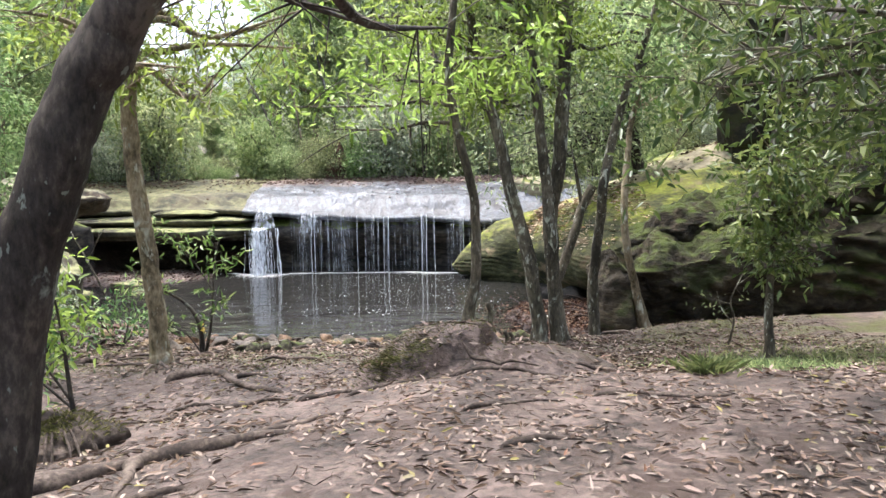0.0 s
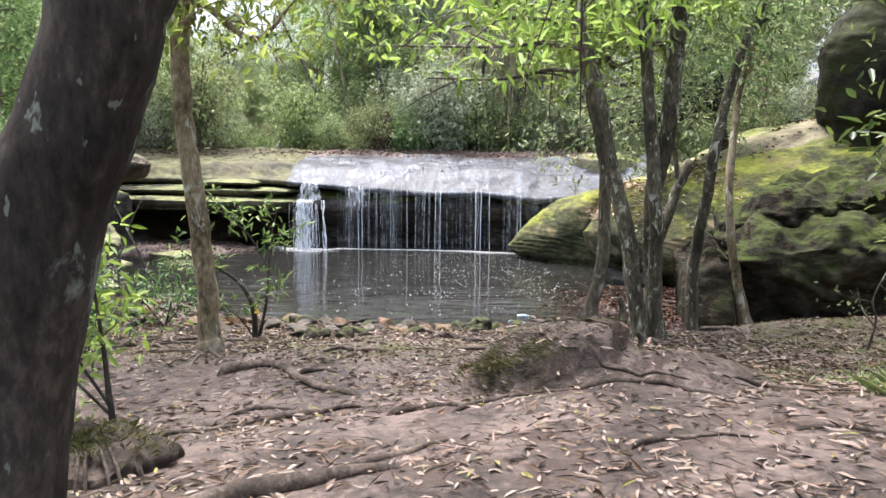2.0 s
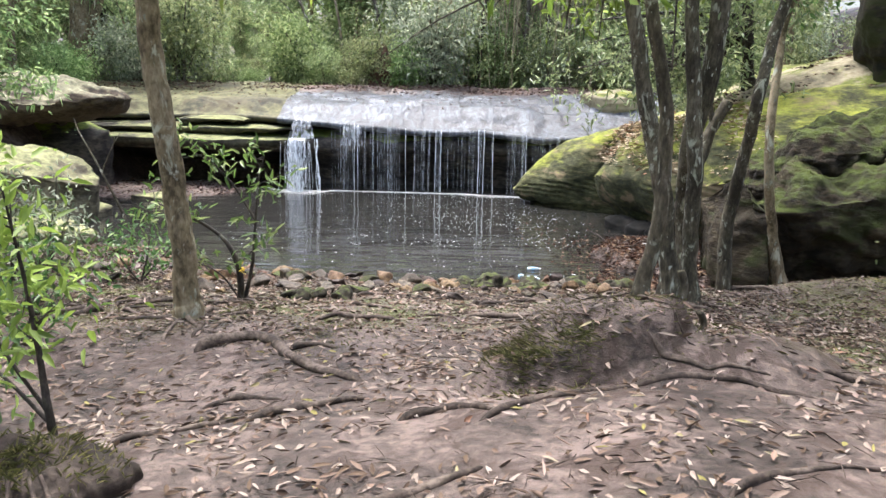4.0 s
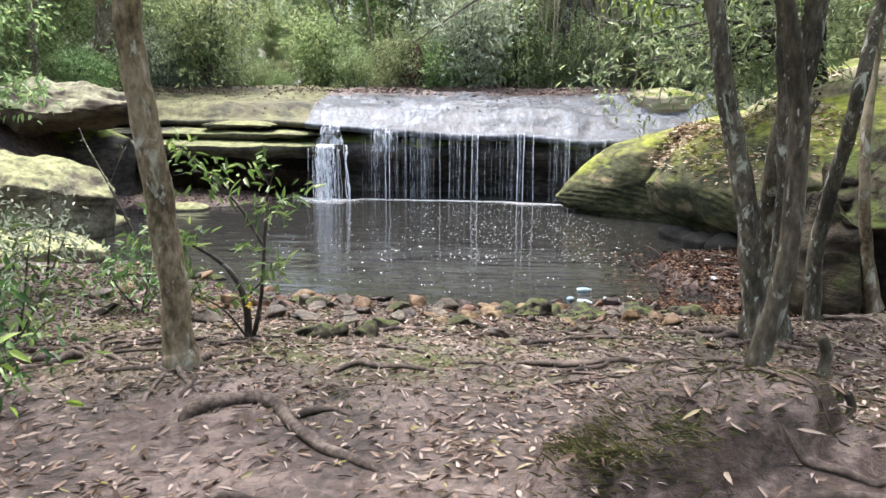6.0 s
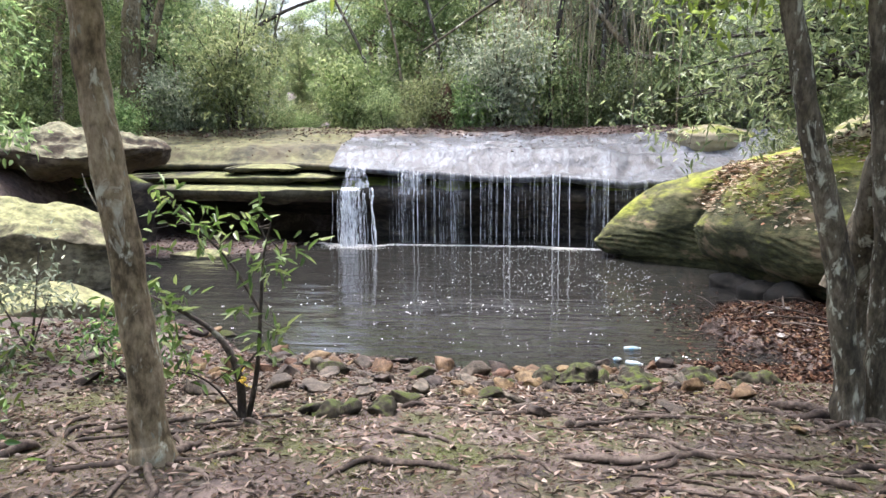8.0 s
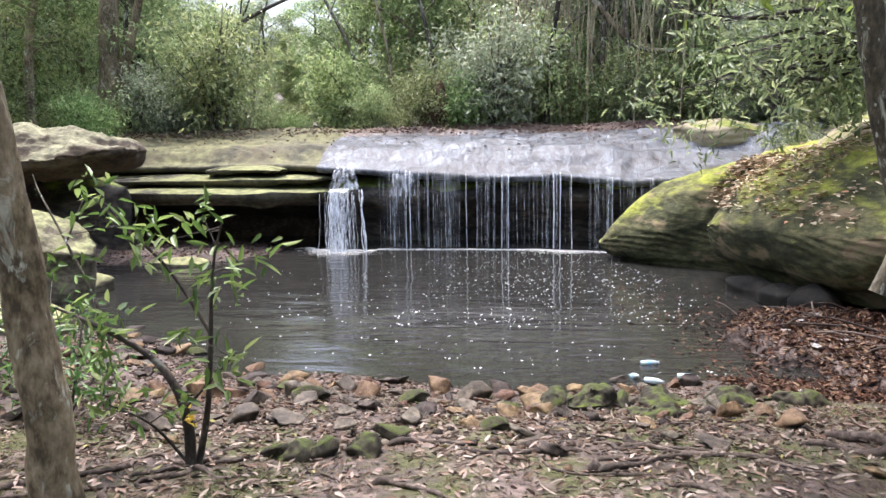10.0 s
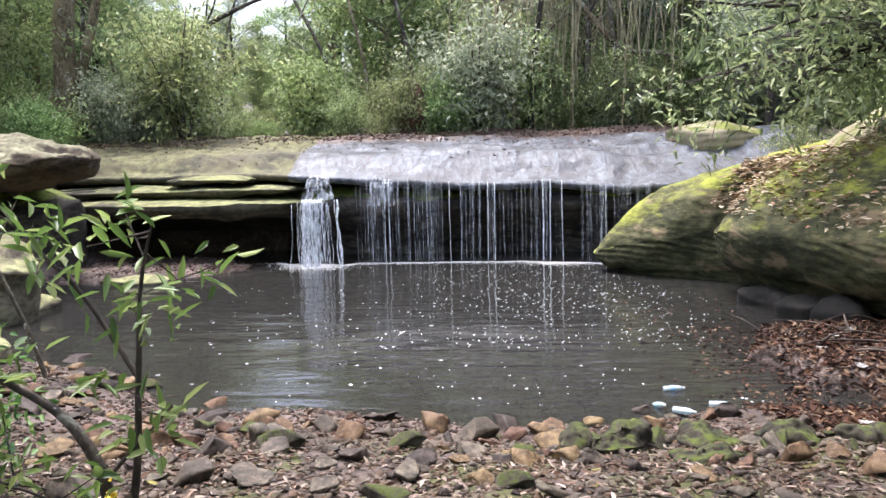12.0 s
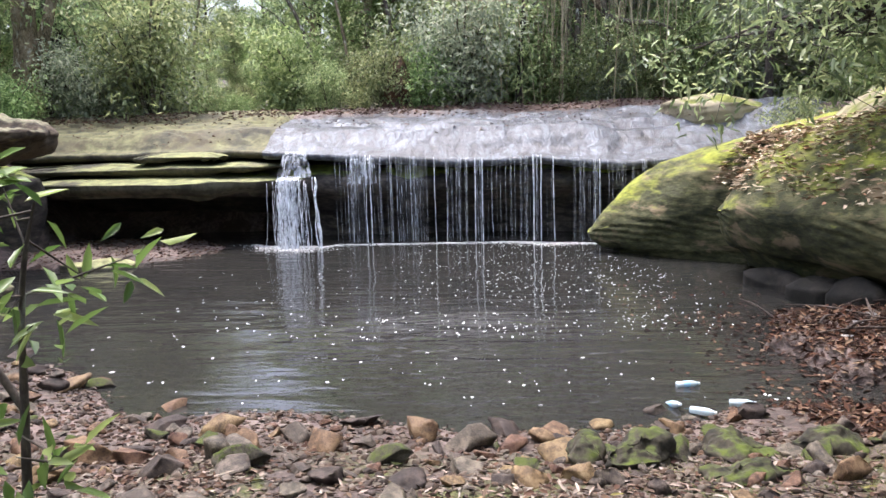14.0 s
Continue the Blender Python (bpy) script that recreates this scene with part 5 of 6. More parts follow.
# cut stubs beside the speckled tree
for x, y, h, rad in ((0.47, 7.25, 0.19, 0.026), (0.64, 7.3, 0.13, 0.022), (0.72, 7.6, 0.12, 0.02)):
    zb = Z(x, y)
    solid("stem_stub", tube([(x, y, zb - 0.06), (x + 0.02, y, zb + h * 0.5), (x - 0.01, y, zb + h), (x - 0.01, y, zb + h + 0.004)], [rad * 1.3, rad, rad, 0.002], 24, 10, 0.2, x * 9, 0.4), M_bark, (x, y, zb), "short dead stem stub beside a slender tree", "stub", "dead stubs")

# ---- roots ----
def root(points, rad, seed, lift=0.3, name="tree_root"):
    p = spline(np.array(points, float), 40)
    p = p + 0.03 * np.stack([fbm(p[:, 0] * 4 + seed, p[:, 1] * 4, 0, 3), fbm(p[:, 0] * 4, p[:, 1] * 4 + seed, 5, 3)], -1)
    s = np.linspace(0, 1, 40)
    rr = 0.95 * rad * (1 - 0.6 * s) * (0.35 + 0.65 * ss(0, 0.18, s)) * (1 + 0.5 * fbm(s * 6 + seed, 0 * s, 0, 2))
    z = land(p[:, 0], p[:, 1]) + rr * lift * (1 + 2.6 * fbm(s * 5 + seed * 2, 0 * s + 3, 0, 2)) - rad * 1.2 * ss(0.1, 0, s)
    z[-4:] -= np.array([0.2, 0.5, 0.9, 1.4]) * rad
    return tube(np.c_[p, z][::2], rr[::2], 60, 9, 0.5, seed)


ROOTS = [
    ([(-2.95, 4.35), (-2.6, 4.6), (-2.2, 4.9), (-1.55, 5.15), (-0.95, 5.3)], 0.10), ([(-2.1, 4.98), (-2.02, 4.65), (-1.95, 4.2)], 0.06), ([(-1.5, 5.2), (-1.1, 5.5), (-0.8, 5.68)], 0.045),
    ([(-3.1, 8.15), (-2.98, 8.4), (-2.6, 8.55), (-2.18, 8.0), (-1.9, 7.75), (-1.55, 7.5)], 0.07), ([(-2.35, 8.3), (-2.15, 8.45), (-1.95, 8.35)], 0.04),
    ([(-3.0, 6.4), (-2.6, 6.75), (-2.3, 6.92)], 0.035), ([(-2.3, 6.8), (-2.05, 7.0), (-1.85, 7.06), (-1.45, 7.12)], 0.05), ([(-2.7, 7.15), (-2.4, 7.3), (-2.1, 7.25)], 0.03),
    ([(-0.9, 6.2), (-0.65, 6.45), (-0.3, 6.6), (0.3, 6.72), (0.75, 6.65), (1.15, 6.4)], 0.035), ([(0.2, 6.95), (0.5, 6.8), (0.95, 6.75)], 0.025),
    ([(1.1, 5.6), (1.5, 5.75), (1.9, 5.6), (2.4, 5.7)], 0.03), ([(0.1, 5.2), (0.5, 5.5), (1.0, 5.55)], 0.028), ([(0.3, 4.4), (0.7, 4.6), (1.2, 4.5)], 0.03), ([(1.2, 6.9), (1.8, 6.9), (2.4, 6.7)], 0.03),
    ([(-1.3, 6.4), (-0.95, 6.55), (-0.7, 6.35)], 0.045), ([(-3.6, 5.2), (-3.2, 5.0), (-2.7, 5.1)], 0.05), ([(-2.3, 3.9), (-1.8, 4.1), (-1.5, 4.3)], 0.05),
]
k = 0
for pts, rad in ROOTS:
    x, y = pts[0]
    solid("tree_root", root(pts, rad, k), M_root, (x, y, Z(x, y)), "weathered brown tree root lying across the bare earth", "root", "roots across the path")
    k += 1
r = np.random.default_rng(5)
for n in range(28):
    x, y = r.uniform(-2.3, 1.6), r.uniform(8.9, 11.2)
    a, lg = r.normal() * 0.5 + (np.pi if r.random() < 0.5 else 0), r.uniform(0.5, 1.5)
    pts = [(x + lg * q * np.cos(a + 0.4 * np.sin(q * 5 + n)), y + 0.6 * lg * q * np.sin(a + 0.5 * np.sin(q * 4 + n))) for q in (0, 0.3, 0.65, 1.0)]
    solid("tree_root", root(pts, r.uniform(0.014, 0.036), k, 0.4), M_root, (x, y, Z(x, y)), "thin tangled root above the shore", "root", "tangled roots")
    k += 1
for bx, by, rad, count, reach in ((-3.55, 9.3, 0.036, 9, 0.8), (0.26, 7.5, 0.014, 14, 0.6), (1.5, 11.1, 0.045, 9, 0.9), (3.6, 13.2, 0.04, 7, 0.8), (2.6, 12.4, 0.035, 5, 0.7), (-1.95, 3.0, 0.07, 6, 0.8), (-3.36, 10.4, 0.025, 6, 0.5), (-4.4, 9.6, 0.036, 9, 1.0)):
    for n in range(count):
        a = 2 * np.pi * (n + r.uniform(0, 0.7)) / count
        pts = [(bx + reach * r.uniform(0.85, 1.15) * q * np.cos(a + q * r.normal() * 0.3), by + reach * q * np.sin(a + q * r.normal() * 0.3)) for q in (0.08, 0.35, 0.7, 1.0)]
        solid("tree_root", root(pts, rad * r.uniform(0.6, 1.1), k, 0.5), M_root, (bx, by, Z(bx, by)), "root spreading from the foot of a tree", "root", "roots at tree feet")
        k += 1

# ---- litter, moss, grass ----
def scatter(n, x0, x1, y0, y1, seed, clump=1.2, cut=-0.1):
    r = np.random.default_rng(seed)
    x, y = r.uniform(x0, x1, n * 3), r.uniform(y0, y1, n * 3)
    keep = fbm(x * clump, y * clump, seed, 3) + 0.35 * r.uniform(-1, 1, n * 3) > cut
    return x[keep][:n], y[keep][:n], r


def flat_leaves(x, y, z, r, long, wide, lift=0.35):
    n = len(x)
    a = r.uniform(0, 2 * np.pi, n)
    way = np.stack([np.cos(a), np.sin(a), lift * r.normal(size=n) * 0.5], -1)
    return leaves(np.stack([x, y, z + 0.012], -1), way, long * r.uniform(0.5, 1.3, n), wide * r.uniform(0.6, 1.3, n), r, 0.2, 0.1)


x, y, r = scatter(14000, -5.5, 5.5, 2.0, 12.5, 61, 1.5, 0.02)
solid("fallen_leaves", flat_leaves(x, y, land(x, y), r, 0.095, 0.022), M_litter, (0, 7, 1), "dry tan and brown fallen leaves strewn over the earth", "leaf litter", kind="stuff")
x, y, r = scatter(1700, -5.5, 4.5, 2.0, 11.6, 70, 1.2, -0.05)
solid("fallen_leaves", flat_leaves(x, y, land(x, y) + 0.006, r, 0.095, 0.023, 0.6), M_litter_pink, (0, 7.4, 1), "curled bleached leaves lying loose on the earth", "leaf litter", kind="stuff")
x, y, r = scatter(2600, 1.6, 6.0, 7.6, 12.6, 73, 1.3, -0.25)
solid("fallen_leaves", flat_leaves(x, y, land(x, y), r, 0.085, 0.022, 0.5), M_litter_mid, (3.5, 10, 0.8), "brown leaves among moss at the foot of the boulders", "leaf litter", kind="stuff")
x, y, r = scatter(4200, -5.5, 5.5, 2.0, 12.5, 69, 1.8, 0.0)
solid("twig_litter", flat_leaves(x, y, land(x, y) + 0.004, r, 0.13, 0.0055, 0.25), M_root, (0, 7.2, 1), "thin dark twigs and bark shreds on the earth", "twig litter", kind="stuff")
x, y, r = scatter(6000, -5.5, 3.2, 8.6, 12.8, 68, 1.4, -0.15)
solid("fallen_leaves", flat_leaves(x, y, land(x, y), r, 0.06, 0.022), M_litter_mid, (-1, 10.5, 0.6), "small brown leaves among the roots above the shore", "leaf litter", kind="stuff")
x, y, r = scatter(5000, -7.6, 2.0, 11.5, 15.6, 62, 1.5, -0.2)
keep = land(x, y) > -0.03
x, y = x[keep], y[keep]
solid("fallen_leaves", flat_leaves(x, y, land(x, y), r, 0.06, 0.028), M_litter_red, (-2, 13, 0), "damp reddish leaves between the shore stones", "leaf litter", kind="stuff")
x, y, r = scatter(17000, 0.9, 4.0, 13.2, 18.2, 63, 1.0, -0.8)
keep = land(x, y) > -0.05
x, y = x[keep], y[keep]
solid("leaf_drift", flat_leaves(x, y, land(x, y), r, 0.085, 0.032, 0.8), M_drift, (2.7, 16, 0), "drift of wet red-brown leaves washed against the boulder", "leaf litter", kind="stuff")

x, y, r = scatter(2600, -13, 4.5, 26.6, 28.5, 65, 0.7, -0.3)
solid("fallen_leaves", flat_leaves(x, y, shelf_z(x, y) + 0.05, r, 0.10, 0.045), M_litter_red, (-3, 27.5, 2.6), "brown leaves strewn along the back of the shelf", "leaf litter", kind="stuff")
x, y, r = scatter(500, -12, 3, 24.6, 27, 66, 0.7, -0.3)
solid("fallen_leaves", flat_leaves(x, y, shelf_z(x, y) + 0.05, r, 0.09, 0.04), M_litter_red, (-3, 26, 2.4), "few brown leaves lying on the wet shelf", "leaf litter", kind="stuff")
x, y, r = scatter(2200, -13, -7, 21.2, 24.8, 67, 0.9, -0.5)
x, y = x[land(x, y) > 0.0], y[land(x, y) > 0.0]
solid("fallen_leaves", flat_leaves(x, y, land(x, y), r, 0.09, 0.04), M_litter_red, (-11, 23.5, 0.1), "red-brown leaves on the mud under the ledges", "leaf litter", kind="stuff")
bv, bf = BOULDER
r = np.random.default_rng(64)
sel = bv[(bv[:, 2] > 1.3) & (bv[:, 0] > 1.6) & (bv[:, 0] < 6.5) & (bv[:, 1] < 22.5)]
dens = fbm(sel[:, 0] * 1.1, sel[:, 1] * 1.1, 3, 3)
sel = sel[dens > -0.14]
sel = sel[(sel[:, 0] < 4.6)]
pick = sel[r.integers(0, len(sel), 2700)] + r.normal(size=(2700, 3)) * [0.03, 0.03, 0.0]
solid("fallen_leaves", flat_leaves(pick[:, 0], pick[:, 1], pick[:, 2] + 0.025, r, 0.13, 0.04, 0.3), M_litter_pale, (3.5, 18, 2), "pale dry leaves caught on the mossy boulder", "leaf litter", kind="stuff")

sv = SLOPE[0][(SLOPE[0][:, 2] > 2.6) & (SLOPE[0][:, 1] < 19.6)]
sv = sv[np.abs(fbm(sv[:, 0] * 0.8, sv[:, 1] * 1.6, 2, 3)) < 0.13]
pick = sv[r.integers(0, len(sv), 700)] + r.normal(size=(700, 3)) * [0.06, 0.06, 0.0]
solid("fallen_leaves", flat_leaves(pick[:, 0], pick[:, 1], pick[:, 2] + 0.03, r, 0.12, 0.045, 0.3), M_litter_red, (6.5, 18, 3), "red-brown leaves drifted across the bare sandstone slope", "leaf litter", kind="stuff")


def tuft(name, x, y, n, high, seed, mat, label, flop=0.6, spread=0.12, blade=0.012):
    r = np.random.default_rng(seed)
    px, py = x + r.normal(size=n) * spread, y + r.normal(size=n) * spread
    a = r.uniform(0, 2 * np.pi, n)
    way = np.stack([np.cos(a) * flop, np.sin(a) * flop, np.ones(n)], -1) * r.uniform(0.5, 1.2, (n, 1))
    v = leaves(np.stack([px, py, land(px, py) - 0.01], -1), way, high * r.uniform(0.5, 1.3, n), blade + 0 * px, r, 0.2, 0.35)
    solid(name, v, mat, (x, y, Z(x, y)), label, "grass", kind="stuff")


tuft("grass_tuft", 2.4, 6.6, 220, 0.22, 71, M_leaf_mid, "tuft of long arching grass on the earth", 0.8, 0.11, 0.006)
tuft("grass_tuft", 3.3, 7.6, 1100, 0.10, 72, M_leaf_far, "short green grass on the bank", 0.7, 0.4, 0.006)
tuft("grass_tuft", 4.4, 8.3, 1500, 0.09, 73, M_leaf_far, "short green grass on the bank", 0.7, 0.6, 0.006)
for n, (x, y, c, h, sp) in enumerate(((-0.52, 6.97, 1000, 0.065, 0.10), (-0.2, 6.93, 500, 0.06, 0.09), (-0.62, 7.18, 900, 0.06, 0.10), (-0.3, 7.25, 1600, 0.035, 0.2), (0.3, 7.35, 2000, 0.04, 0.25), (0.7, 7.9, 1800, 0.04, 0.3))):
    tuft("mound_grass", x, y, c, h, 75 + n, M_grass, "dark olive grass and moss hanging over the root mound", 1.3, sp, 0.0035)
for n, (x, y, c, h, sp) in enumerate(((-2.2, 9.2, 200, 0.05, 0.25), (-2.2, 8.7, 300, 0.05, 0.3), (-3.9, 9.1, 800, 0.05, 0.4), (-1.6, 9.6, 400, 0.05, 0.4), (0.9, 8.6, 500, 0.06, 0.4), (0.6, 12.3, 700, 0.05, 0.5), (-0.3, 12.6, 500, 0.05, 0.4), (1.6, 12.3, 500, 0.05, 0.4), (-2.7, 10.4, 400, 0.05, 0.3), (-4.5, 9.7, 1300, 0.045, 0.45), (-4.9, 10.4, 1000, 0.045, 0.45), (-5.6, 9.4, 900, 0.045, 0.5), (-3.2, 9.7, 600, 0.045, 0.3), (-0.6, 10.2, 700, 0.04, 0.5), (1.0, 10.2, 700, 0.04, 0.45), (2.2, 10.6, 600, 0.04, 0.5), (3.0, 9.2, 800, 0.05, 0.6), (2.6, 7.9, 500, 0.05, 0.45), (3.2, 11.2, 800, 0.055, 0.5), (4.2, 10.6, 800, 0.06, 0.55), (4.6, 12.0, 700, 0.06, 0.5), (1.2, 11.6, 700, 0.04, 0.4), (2.0, 12.6, 700, 0.04, 0.45), (0.9, 12.9, 500, 0.035, 0.3), (1.9, 13.4, 500, 0.035, 0.35))):
    tuft("moss_patch", x, y, c * 6, h * 0.6, 80 + n, M_moss, "olive moss and short grass on the earth", 1.0, sp, 0.0045)

# ---- stones of the shore ----
def pebble(seed, flat=0.6, sub=3):
    bm = bmesh.new()
    bmesh.ops.create_icosphere(bm, subdivisions=sub, radius=1)
    r = np.random.default_rng(seed)
    cuts = [(Vector(r.normal(size=3)).normalized(), r.uniform(0.3, 0.66)) for q in range(9)]
    for vert in bm.verts:
        for nrm, far in cuts:
            d = vert.co.dot(nrm) - far
            if d > 0:
                vert.co -= nrm * d
        vert.co *= 1 + 0.16 * noise.noise(vert.co * 2.2 + Vector((seed, 0, 0)))
        vert.co.z *= flat
        vert.co.x *= 1.25
    v = np.array([q.co for q in bm.verts])
    f = np.array([[q.index for q in face.verts] for face in bm.faces])
    bm.free()
    return v, f


stone_mats = (M_stone, M_stone_rust, M_stone, M_stone_moss)
stone_meshes = [[make_mesh("stone", *pebble(200 + 10 * a + q, (0.5, 0.65, 0.75)[q % 3]), stone_mats[a]) for q in range(5)] for a in range(4)]
STONE_LABELS = ("rounded grey-brown stone on the shore", "rust-orange stone on the shore", "rounded grey-brown stone on the shore", "green mossy stone beside the pool")


def put_stone(x, y, size, kind, q, r, sink=0.25):
    ob = new("stone", stone_meshes[kind][q % 5])
    ob.location = (x, y, Z(x, y) + size * (0.5 - sink))
    ob.rotation_euler = (r.normal() * 0.2, r.normal() * 0.2, r.uniform(0, 6.28))
    ob.scale = (size, size * r.uniform(0.75, 1.1), size * r.uniform(0.8, 1.1))
    tagged(ob, STONE_LABELS[kind], "stone", "stones of the shore")


for k, (x, y, rx, ry, h, turn) in enumerate(((-0.60, 12.75, 0.34, 0.22, 0.22, 20), (-0.95, 13.0, 0.2, 0.16, 0.17, 60), (0.05, 12.95, 0.42, 0.2, 0.12, -10), (0.75, 12.95, 0.4, 0.22, 0.14, 15), (1.35, 13.0, 0.34, 0.2, 0.13, -20), (-0.1, 12.35, 0.5, 0.2, 0.10, 5), (-2.75, 10.72, 0.24, 0.16, 0.15, 10), (-2.35, 10.85, 0.2, 0.14, 0.12, 40))):
    zb = Z(x, y)
    solid("mossy_rock", rock(ringed(x, y, rx * 0.66, ry * 0.7, zb - 0.12, zb + h * 0.45, zb + h, turn, 0.3, 9, 300 + k, 0.34), 80, 30, 0.085, 0.02, 0.55, 4.5, 3.0 + k, 0.5), M_stone_moss, (x, y, zb), "low rock furred with olive moss beside the pool", "rock", "mossy rocks")
r = np.random.default_rng(91)
for x, y, size, kind in ((-1.45, 13.75, 0.17, 0), (-2.1, 13.55, 0.22, 1), (-1.75, 13.3, 0.2, 0), (-1.1, 13.8, 0.14, 1), (-4.35, 12.85, 0.22, 1), (-3.7, 13.6, 0.2, 1), (-4.2, 13.75, 0.2, 0), (-2.25, 12.75, 0.16, 3), (-0.70, 12.75, 0.17, 3), (-0.95, 13.1, 0.15, 3), (-0.35, 12.9, 0.17, 3), (0.2, 13.1, 0.14, 3), (0.75, 13.2, 0.15, 3), (0.55, 12.75, 0.16, 3), (-2.6, 10.75, 0.15, 3), (-2.85, 10.7, 0.14, 3), (-2.2, 11.3, 0.16, 3), (-6.95, 16.2, 0.25, 0), (-0.15, 13.7, 0.13, 1), (-6.2, 15.2, 0.2, 0), (-5.6, 14.8, 0.18, 1), (-2.7, 13.9, 0.15, 0)):
    put_stone(x, y, size, kind, r.integers(0, 5), r)
for n in range(265):
    x = r.uniform(-7.0, 1.1)
    y = 12.9 + 0.85 * r.normal() + 1.7 * float(ss(-4.4, -6.4, x))
    size = 0.055 + 0.115 * r.random() ** 1.7
    kind = r.choice((0, 0, 1, 1, 2, 3), p=(0.24, 0.12, 0.28, 0.16, 0.12, 0.08))
    put_stone(x, min(y, 14.5 + 1.7 * float(ss(-4.4, -6.4, x))), size, int(kind), r.integers(0, 5), r)
small = []
v0, f0 = pebble(333, 0.6, 1)
x, y, r = scatter(8500, -7.6, 0.7, 10.9, 16.2, 92, 1.0, -0.35)
for px, py, pz, a in zip(x, y, land(x, y), r.uniform(0, 6.28, len(x))):
    s = r.uniform(0.012, 0.04)
    c, d = np.cos(a), np.sin(a)
    small.append((np.c_[(v0[:, 0] * c - v0[:, 1] * d) * s + px, (v0[:, 0] * d + v0[:, 1] * c) * s * 0.8 + py, v0[:, 2] * s + pz + s * 0.2], f0))
x, y, r = scatter(1400, -7.4, 1.2, 11.0, 15.8, 93, 1.0, -0.3)
v0, f0 = pebble(337, 0.55, 2)
for px, py, pz, a in zip(x, y, land(x, y), r.uniform(0, 6.28, len(x))):
    s = r.uniform(0.03, 0.065)
    c, d = np.cos(a), np.sin(a)
    small.append((np.c_[(v0[:, 0] * c - v0[:, 1] * d) * s + px, (v0[:, 0] * d + v0[:, 1] * c) * s * 0.8 + py, v0[:, 2] * s + pz + s * 0.2], f0))
M_gravel = island_tint("gravel", [(0.0, (0.024, 0.017, 0.013)), (0.35, (0.062, 0.043, 0.032)), (0.65, (0.10, 0.062, 0.038)), (0.95, (0.145, 0.122, 0.098))], 0.6)
solid("gravel", joined(small), M_gravel, (-2, 13.3, 0), "small brown and rust pebbles of the shore", "gravel", kind="stuff")

# ---- foam and floating leaves ----
def discs(x, y, size, z, r, sides=6):
    n = len(x)
    a = np.linspace(0, 2 * np.pi, sides, endpoint=False)
    k = 1 + 0.35 * r.uniform(-1, 1, (n, sides))
    st = r.uniform(0.8, 2.2, n)
    ang = r.uniform(0, 3.14, n)
    dx, dy = np.cos(a)[None] * size[:, None] * k * st[:, None], np.sin(a)[None] * size[:, None] * k
    v = np.stack([x[:, None] + dx * np.cos(ang)[:, None] - dy * np.sin(ang)[:, None], y[:, None] + dx * np.sin(ang)[:, None] + dy * np.cos(ang)[:, None], np.full((n, sides), z)], -1)
    return v.reshape(-1, 3), (np.arange(n)[:, None] * sides + np.arange(sides)[None])


r = np.random.default_rng(95)
x, y = r.normal(-0.9, 1.7, 1500), r.uniform(16.5, 23.2, 1500)
keep = (fbm(x * 0.5, y * 0.9, 2, 3) + 0.3 * r.uniform(-1, 1, 1500) > -0.08) & (x < np.interp(y, [16, 19, 20, 22, 23], [1.3, 1.9, 1.7, 0.5, 0.3]))
solid("foam_flecks", discs(x[keep], y[keep], r.uniform(0.004, 0.013, keep.sum()), 0.005, r), M_foam, (-1, 20, 0), "white foam flecks drifting on the pool", "foam", kind="stuff")
x, y = r.uniform(-6.5, 1.3, 260), r.uniform(14.4, 21, 260)
keep = x < np.interp(y, [14, 16.5, 19, 21], [1.2, 1.4, 1.9, 1.2])
solid("foam_flecks", discs(x[keep], y[keep], r.uniform(0.005, 0.015, keep.sum()), 0.005, r), M_foam, (-2, 17, 0), "scattered foam flecks on the pool", "foam", kind="stuff")
n = 7200
x = np.r_[r.uniform(-6.6, 0.7, 3600), r.normal(-5.6, 0.42, 2400), r.normal(-0.45, 0.32, 1200)]
ly, lz = shelf_lip(x)
near = np.r_[np.full(3600, 0.13), np.full(2400, 0.36), np.full(1200, 0.24)]
solid("splash_foam", discs(x, ly - 0.24 - np.abs(r.normal(size=n)) * near - 0.16 * (np.abs(x + 5.55) < 0.8), r.uniform(0.004, 0.013, n), 0.006, r), M_foam, (-2.5, 23.6, 0), "white splash foam along the foot of the fall", "foam", kind="stuff")
x, y = np.r_[r.uniform(0.2, 2.4, 160), r.normal(1.45, 0.35, 420)], np.r_[r.uniform(14.2, 19.5, 160), r.uniform(13.9, 17.6, 420)]
keep = (x < np.interp(y, [14, 16.5, 19, 20], [2.6, 2.6, 2.2, 1.7])) & (land(x, y) < -0.02)
x, y = x[keep], y[keep]
solid("floating_leaves", flat_leaves(x, y, 0 * x - 0.004, r, 0.075, 0.03, 0.05), M_drift, (1.2, 17, 0), "orange and yellowed leaves floating on the pool", "leaf litter", kind="stuff")

# ---- rubbish at the waterline ----
M_bottle, t, b = nodes_of("clear_plastic")
b.inputs["Base Color"].default_value = (0.72, 0.84, 0.9, 1)
b.inputs["Roughness"].default_value = 0.12
b.inputs["Transmission Weight"].default_value = 0.45
M_cap, t, b = nodes_of("white_plastic")
b.inputs["Base Color"].default_value = (0.75, 0.78, 0.8, 1)
M_scrap = mottled("dirty_plastic", (0.14, 0.13, 0.12), (0.34, 0.32, 0.31), (0.5, 0.48, 0.47), 14.0, 0.4, 0.3, 0.005)
M_band, t, b = nodes_of("bottle_label")
b.inputs["Base Color"].default_value = (0.25, 0.45, 0.62, 1)


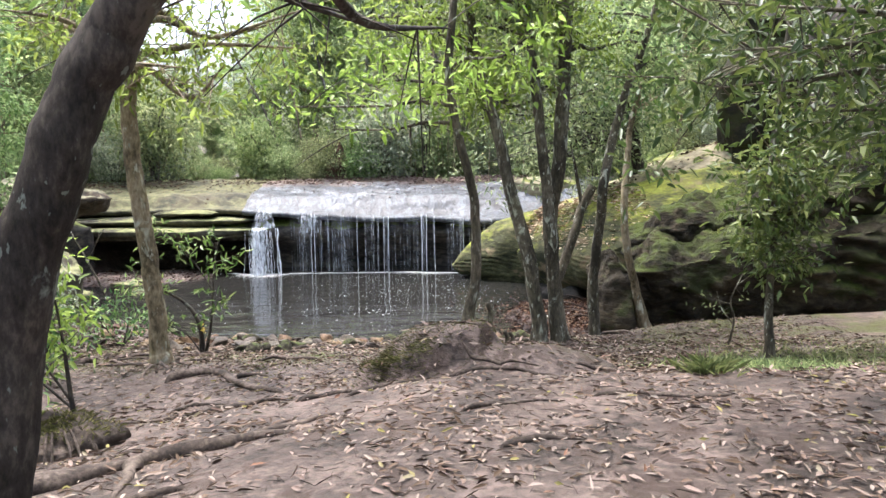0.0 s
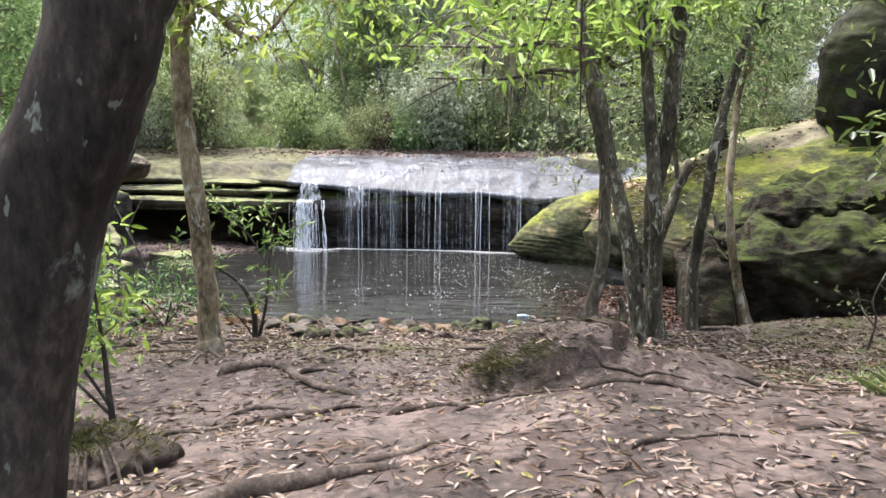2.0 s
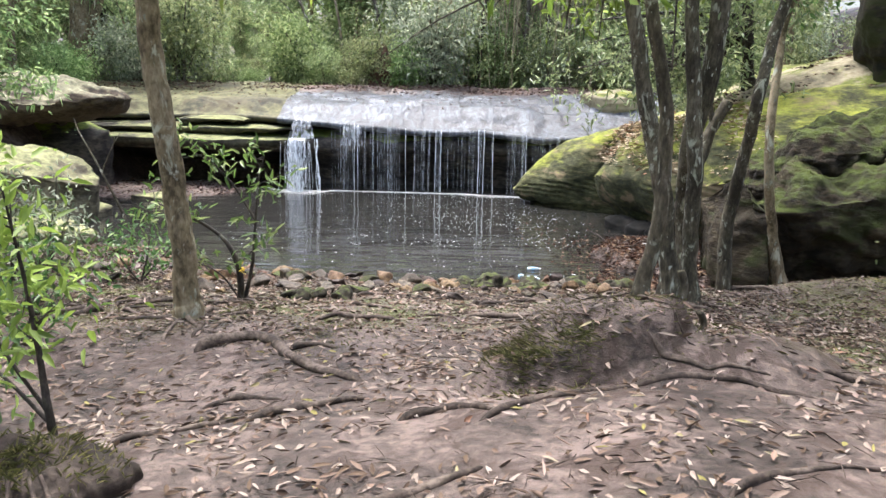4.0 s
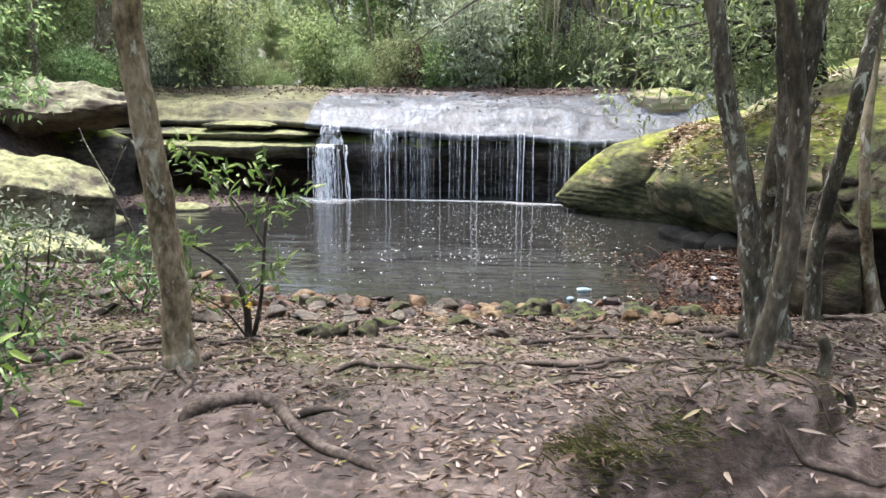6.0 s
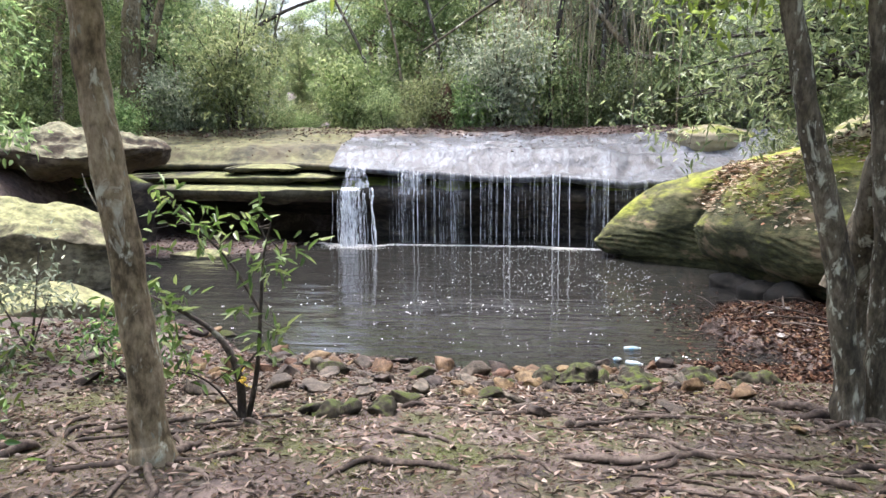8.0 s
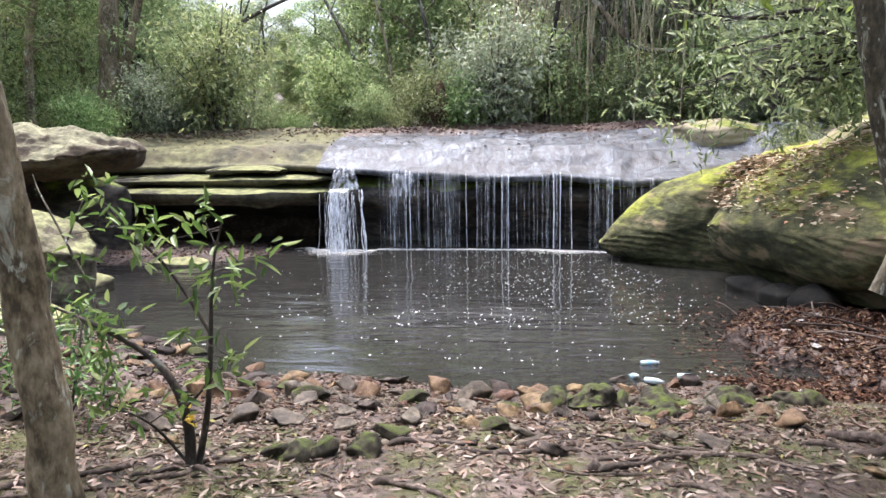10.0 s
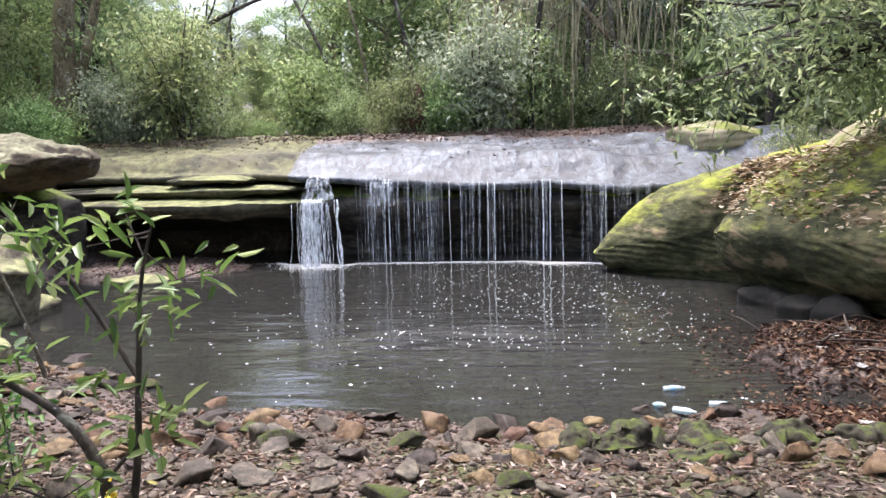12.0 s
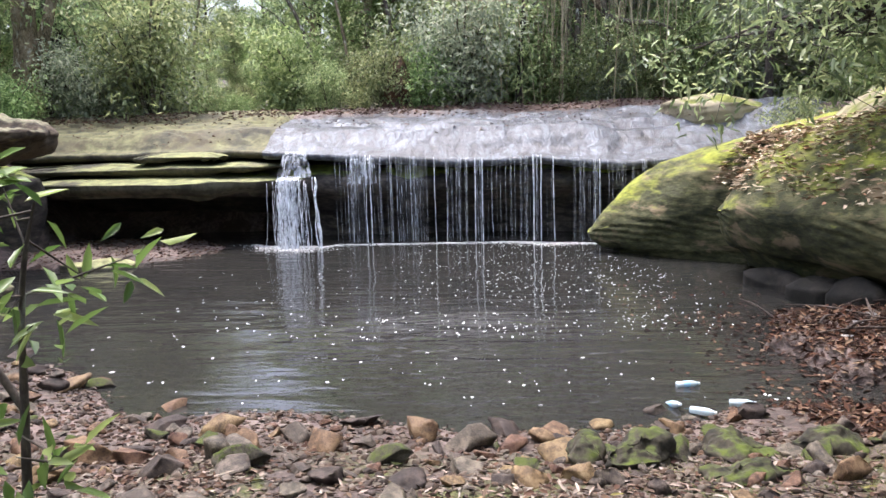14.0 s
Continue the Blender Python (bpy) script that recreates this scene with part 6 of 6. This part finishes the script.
def lathe(profile, m, sides=18):
    pr = np.array(profile, float)
    a = np.linspace(0, 2 * np.pi, sides, endpoint=False)
    v = np.stack([pr[:, 1:2] * np.cos(a), pr[:, 1:2] * np.sin(a), np.repeat(pr[:, :1], sides, 1)], -1).reshape(-1, 3)
    v = np.array([m @ Vector(q) for q in v])
    i, j = np.meshgrid(np.arange(len(pr) - 1), np.arange(sides), indexing="ij")
    A, B = i * sides + j, i * sides + (j + 1) % sides
    return v, np.stack([A, B, B + sides, A + sides], -1).reshape(-1, 4)


for (x, y, z), tilt, turn, lab in (((0.27, 14.86, 0.02), 88, 95, True), ((0.02, 14.36, 0.02), 70, 15, True), ((0.2, 14.12, 0.05), 86, 55, False), ((0.60, 14.35, 0.03), 90, 85, False), ((1.15, 13.35, 0.1), 88, 60, False)):
    m = pose(x, y, z, tilt, 0, turn)
    bottle = thing("plastic_bottle", (x, y, z), "empty clear plastic drink bottle floating at the shore", "bottle", "plastic bottles")
    part("body", lathe([(-0.11, 0.001), (-0.11, 0.026), (-0.102, 0.032), (-0.06, 0.031), (-0.05, 0.033), (0.02, 0.033), (0.045, 0.031), (0.075, 0.02), (0.09, 0.013), (0.1, 0.0125)], m), M_bottle, bottle)
    part("cap", lathe([(0.098, 0.0145), (0.112, 0.0145), (0.113, 0.001)], m), M_cap, bottle, "white cap")
    if lab:
        part("label_band", lathe([(-0.045, 0.0336), (-0.01, 0.0340), (0.018, 0.0336)], m), M_band, bottle, "blue paper band")

for k, (x, y, size) in enumerate(((2.05, 15.6, 0.06), (2.4, 16.1, 0.05), (2.2, 15.0, 0.06), (1.55, 13.5, 0.11), (2.6, 15.2, 0.05), (2.75, 16.5, 0.07))):
    u, w = np.meshgrid(np.linspace(-1, 1, 12), np.linspace(-1, 1, 12), indexing="ij")
    h = 0.35 * size * fbm(u * 1.8 + k * 5, w * 1.8, k, 3)
    px, py = x + size * (u * 0.9 + 0.25 * fbm(u, w, k + 4, 2)), y + size * (w * 0.6 + 0.25 * fbm(w, u, k + 8, 2))
    top = np.stack([px, py, np.maximum(land(px, py), 0) + 0.035 + h], -1).reshape(-1, 3)
    solid("plastic_scrap", joined([(top, grid_faces(12, 12)), (top - [0, 0, 0.004], grid_faces(12, 12))]), M_scrap, (x, y, Z(x, y)), "crumpled white plastic scrap among wet leaves", "rubbish", "plastic scraps")

# driftwood on the litter bank
r = np.random.default_rng(97)
for n in range(16):
    x, y = r.uniform(1.9, 3.3), r.uniform(14.6, 17.4)
    a, lg = r.uniform(0, 6.28), r.uniform(0.3, 1.1)
    e = (x + lg * np.cos(a), y + lg * np.sin(a))
    za, ze = max(0, Z(x, y)) + 0.03, max(0, Z(*e)) + r.uniform(0.03, 0.2)
    solid("driftwood_stick", tube([(x, y, za), ((x + e[0]) / 2, (y + e[1]) / 2 + 0.04, (za + ze) / 2 + 0.03), (*e, ze)], [0.018, 0.014, 0.006], 12, 6, 0.2, n), M_root, (x, y, za), "dead stick lying on wet leaves", "stick", "driftwood")
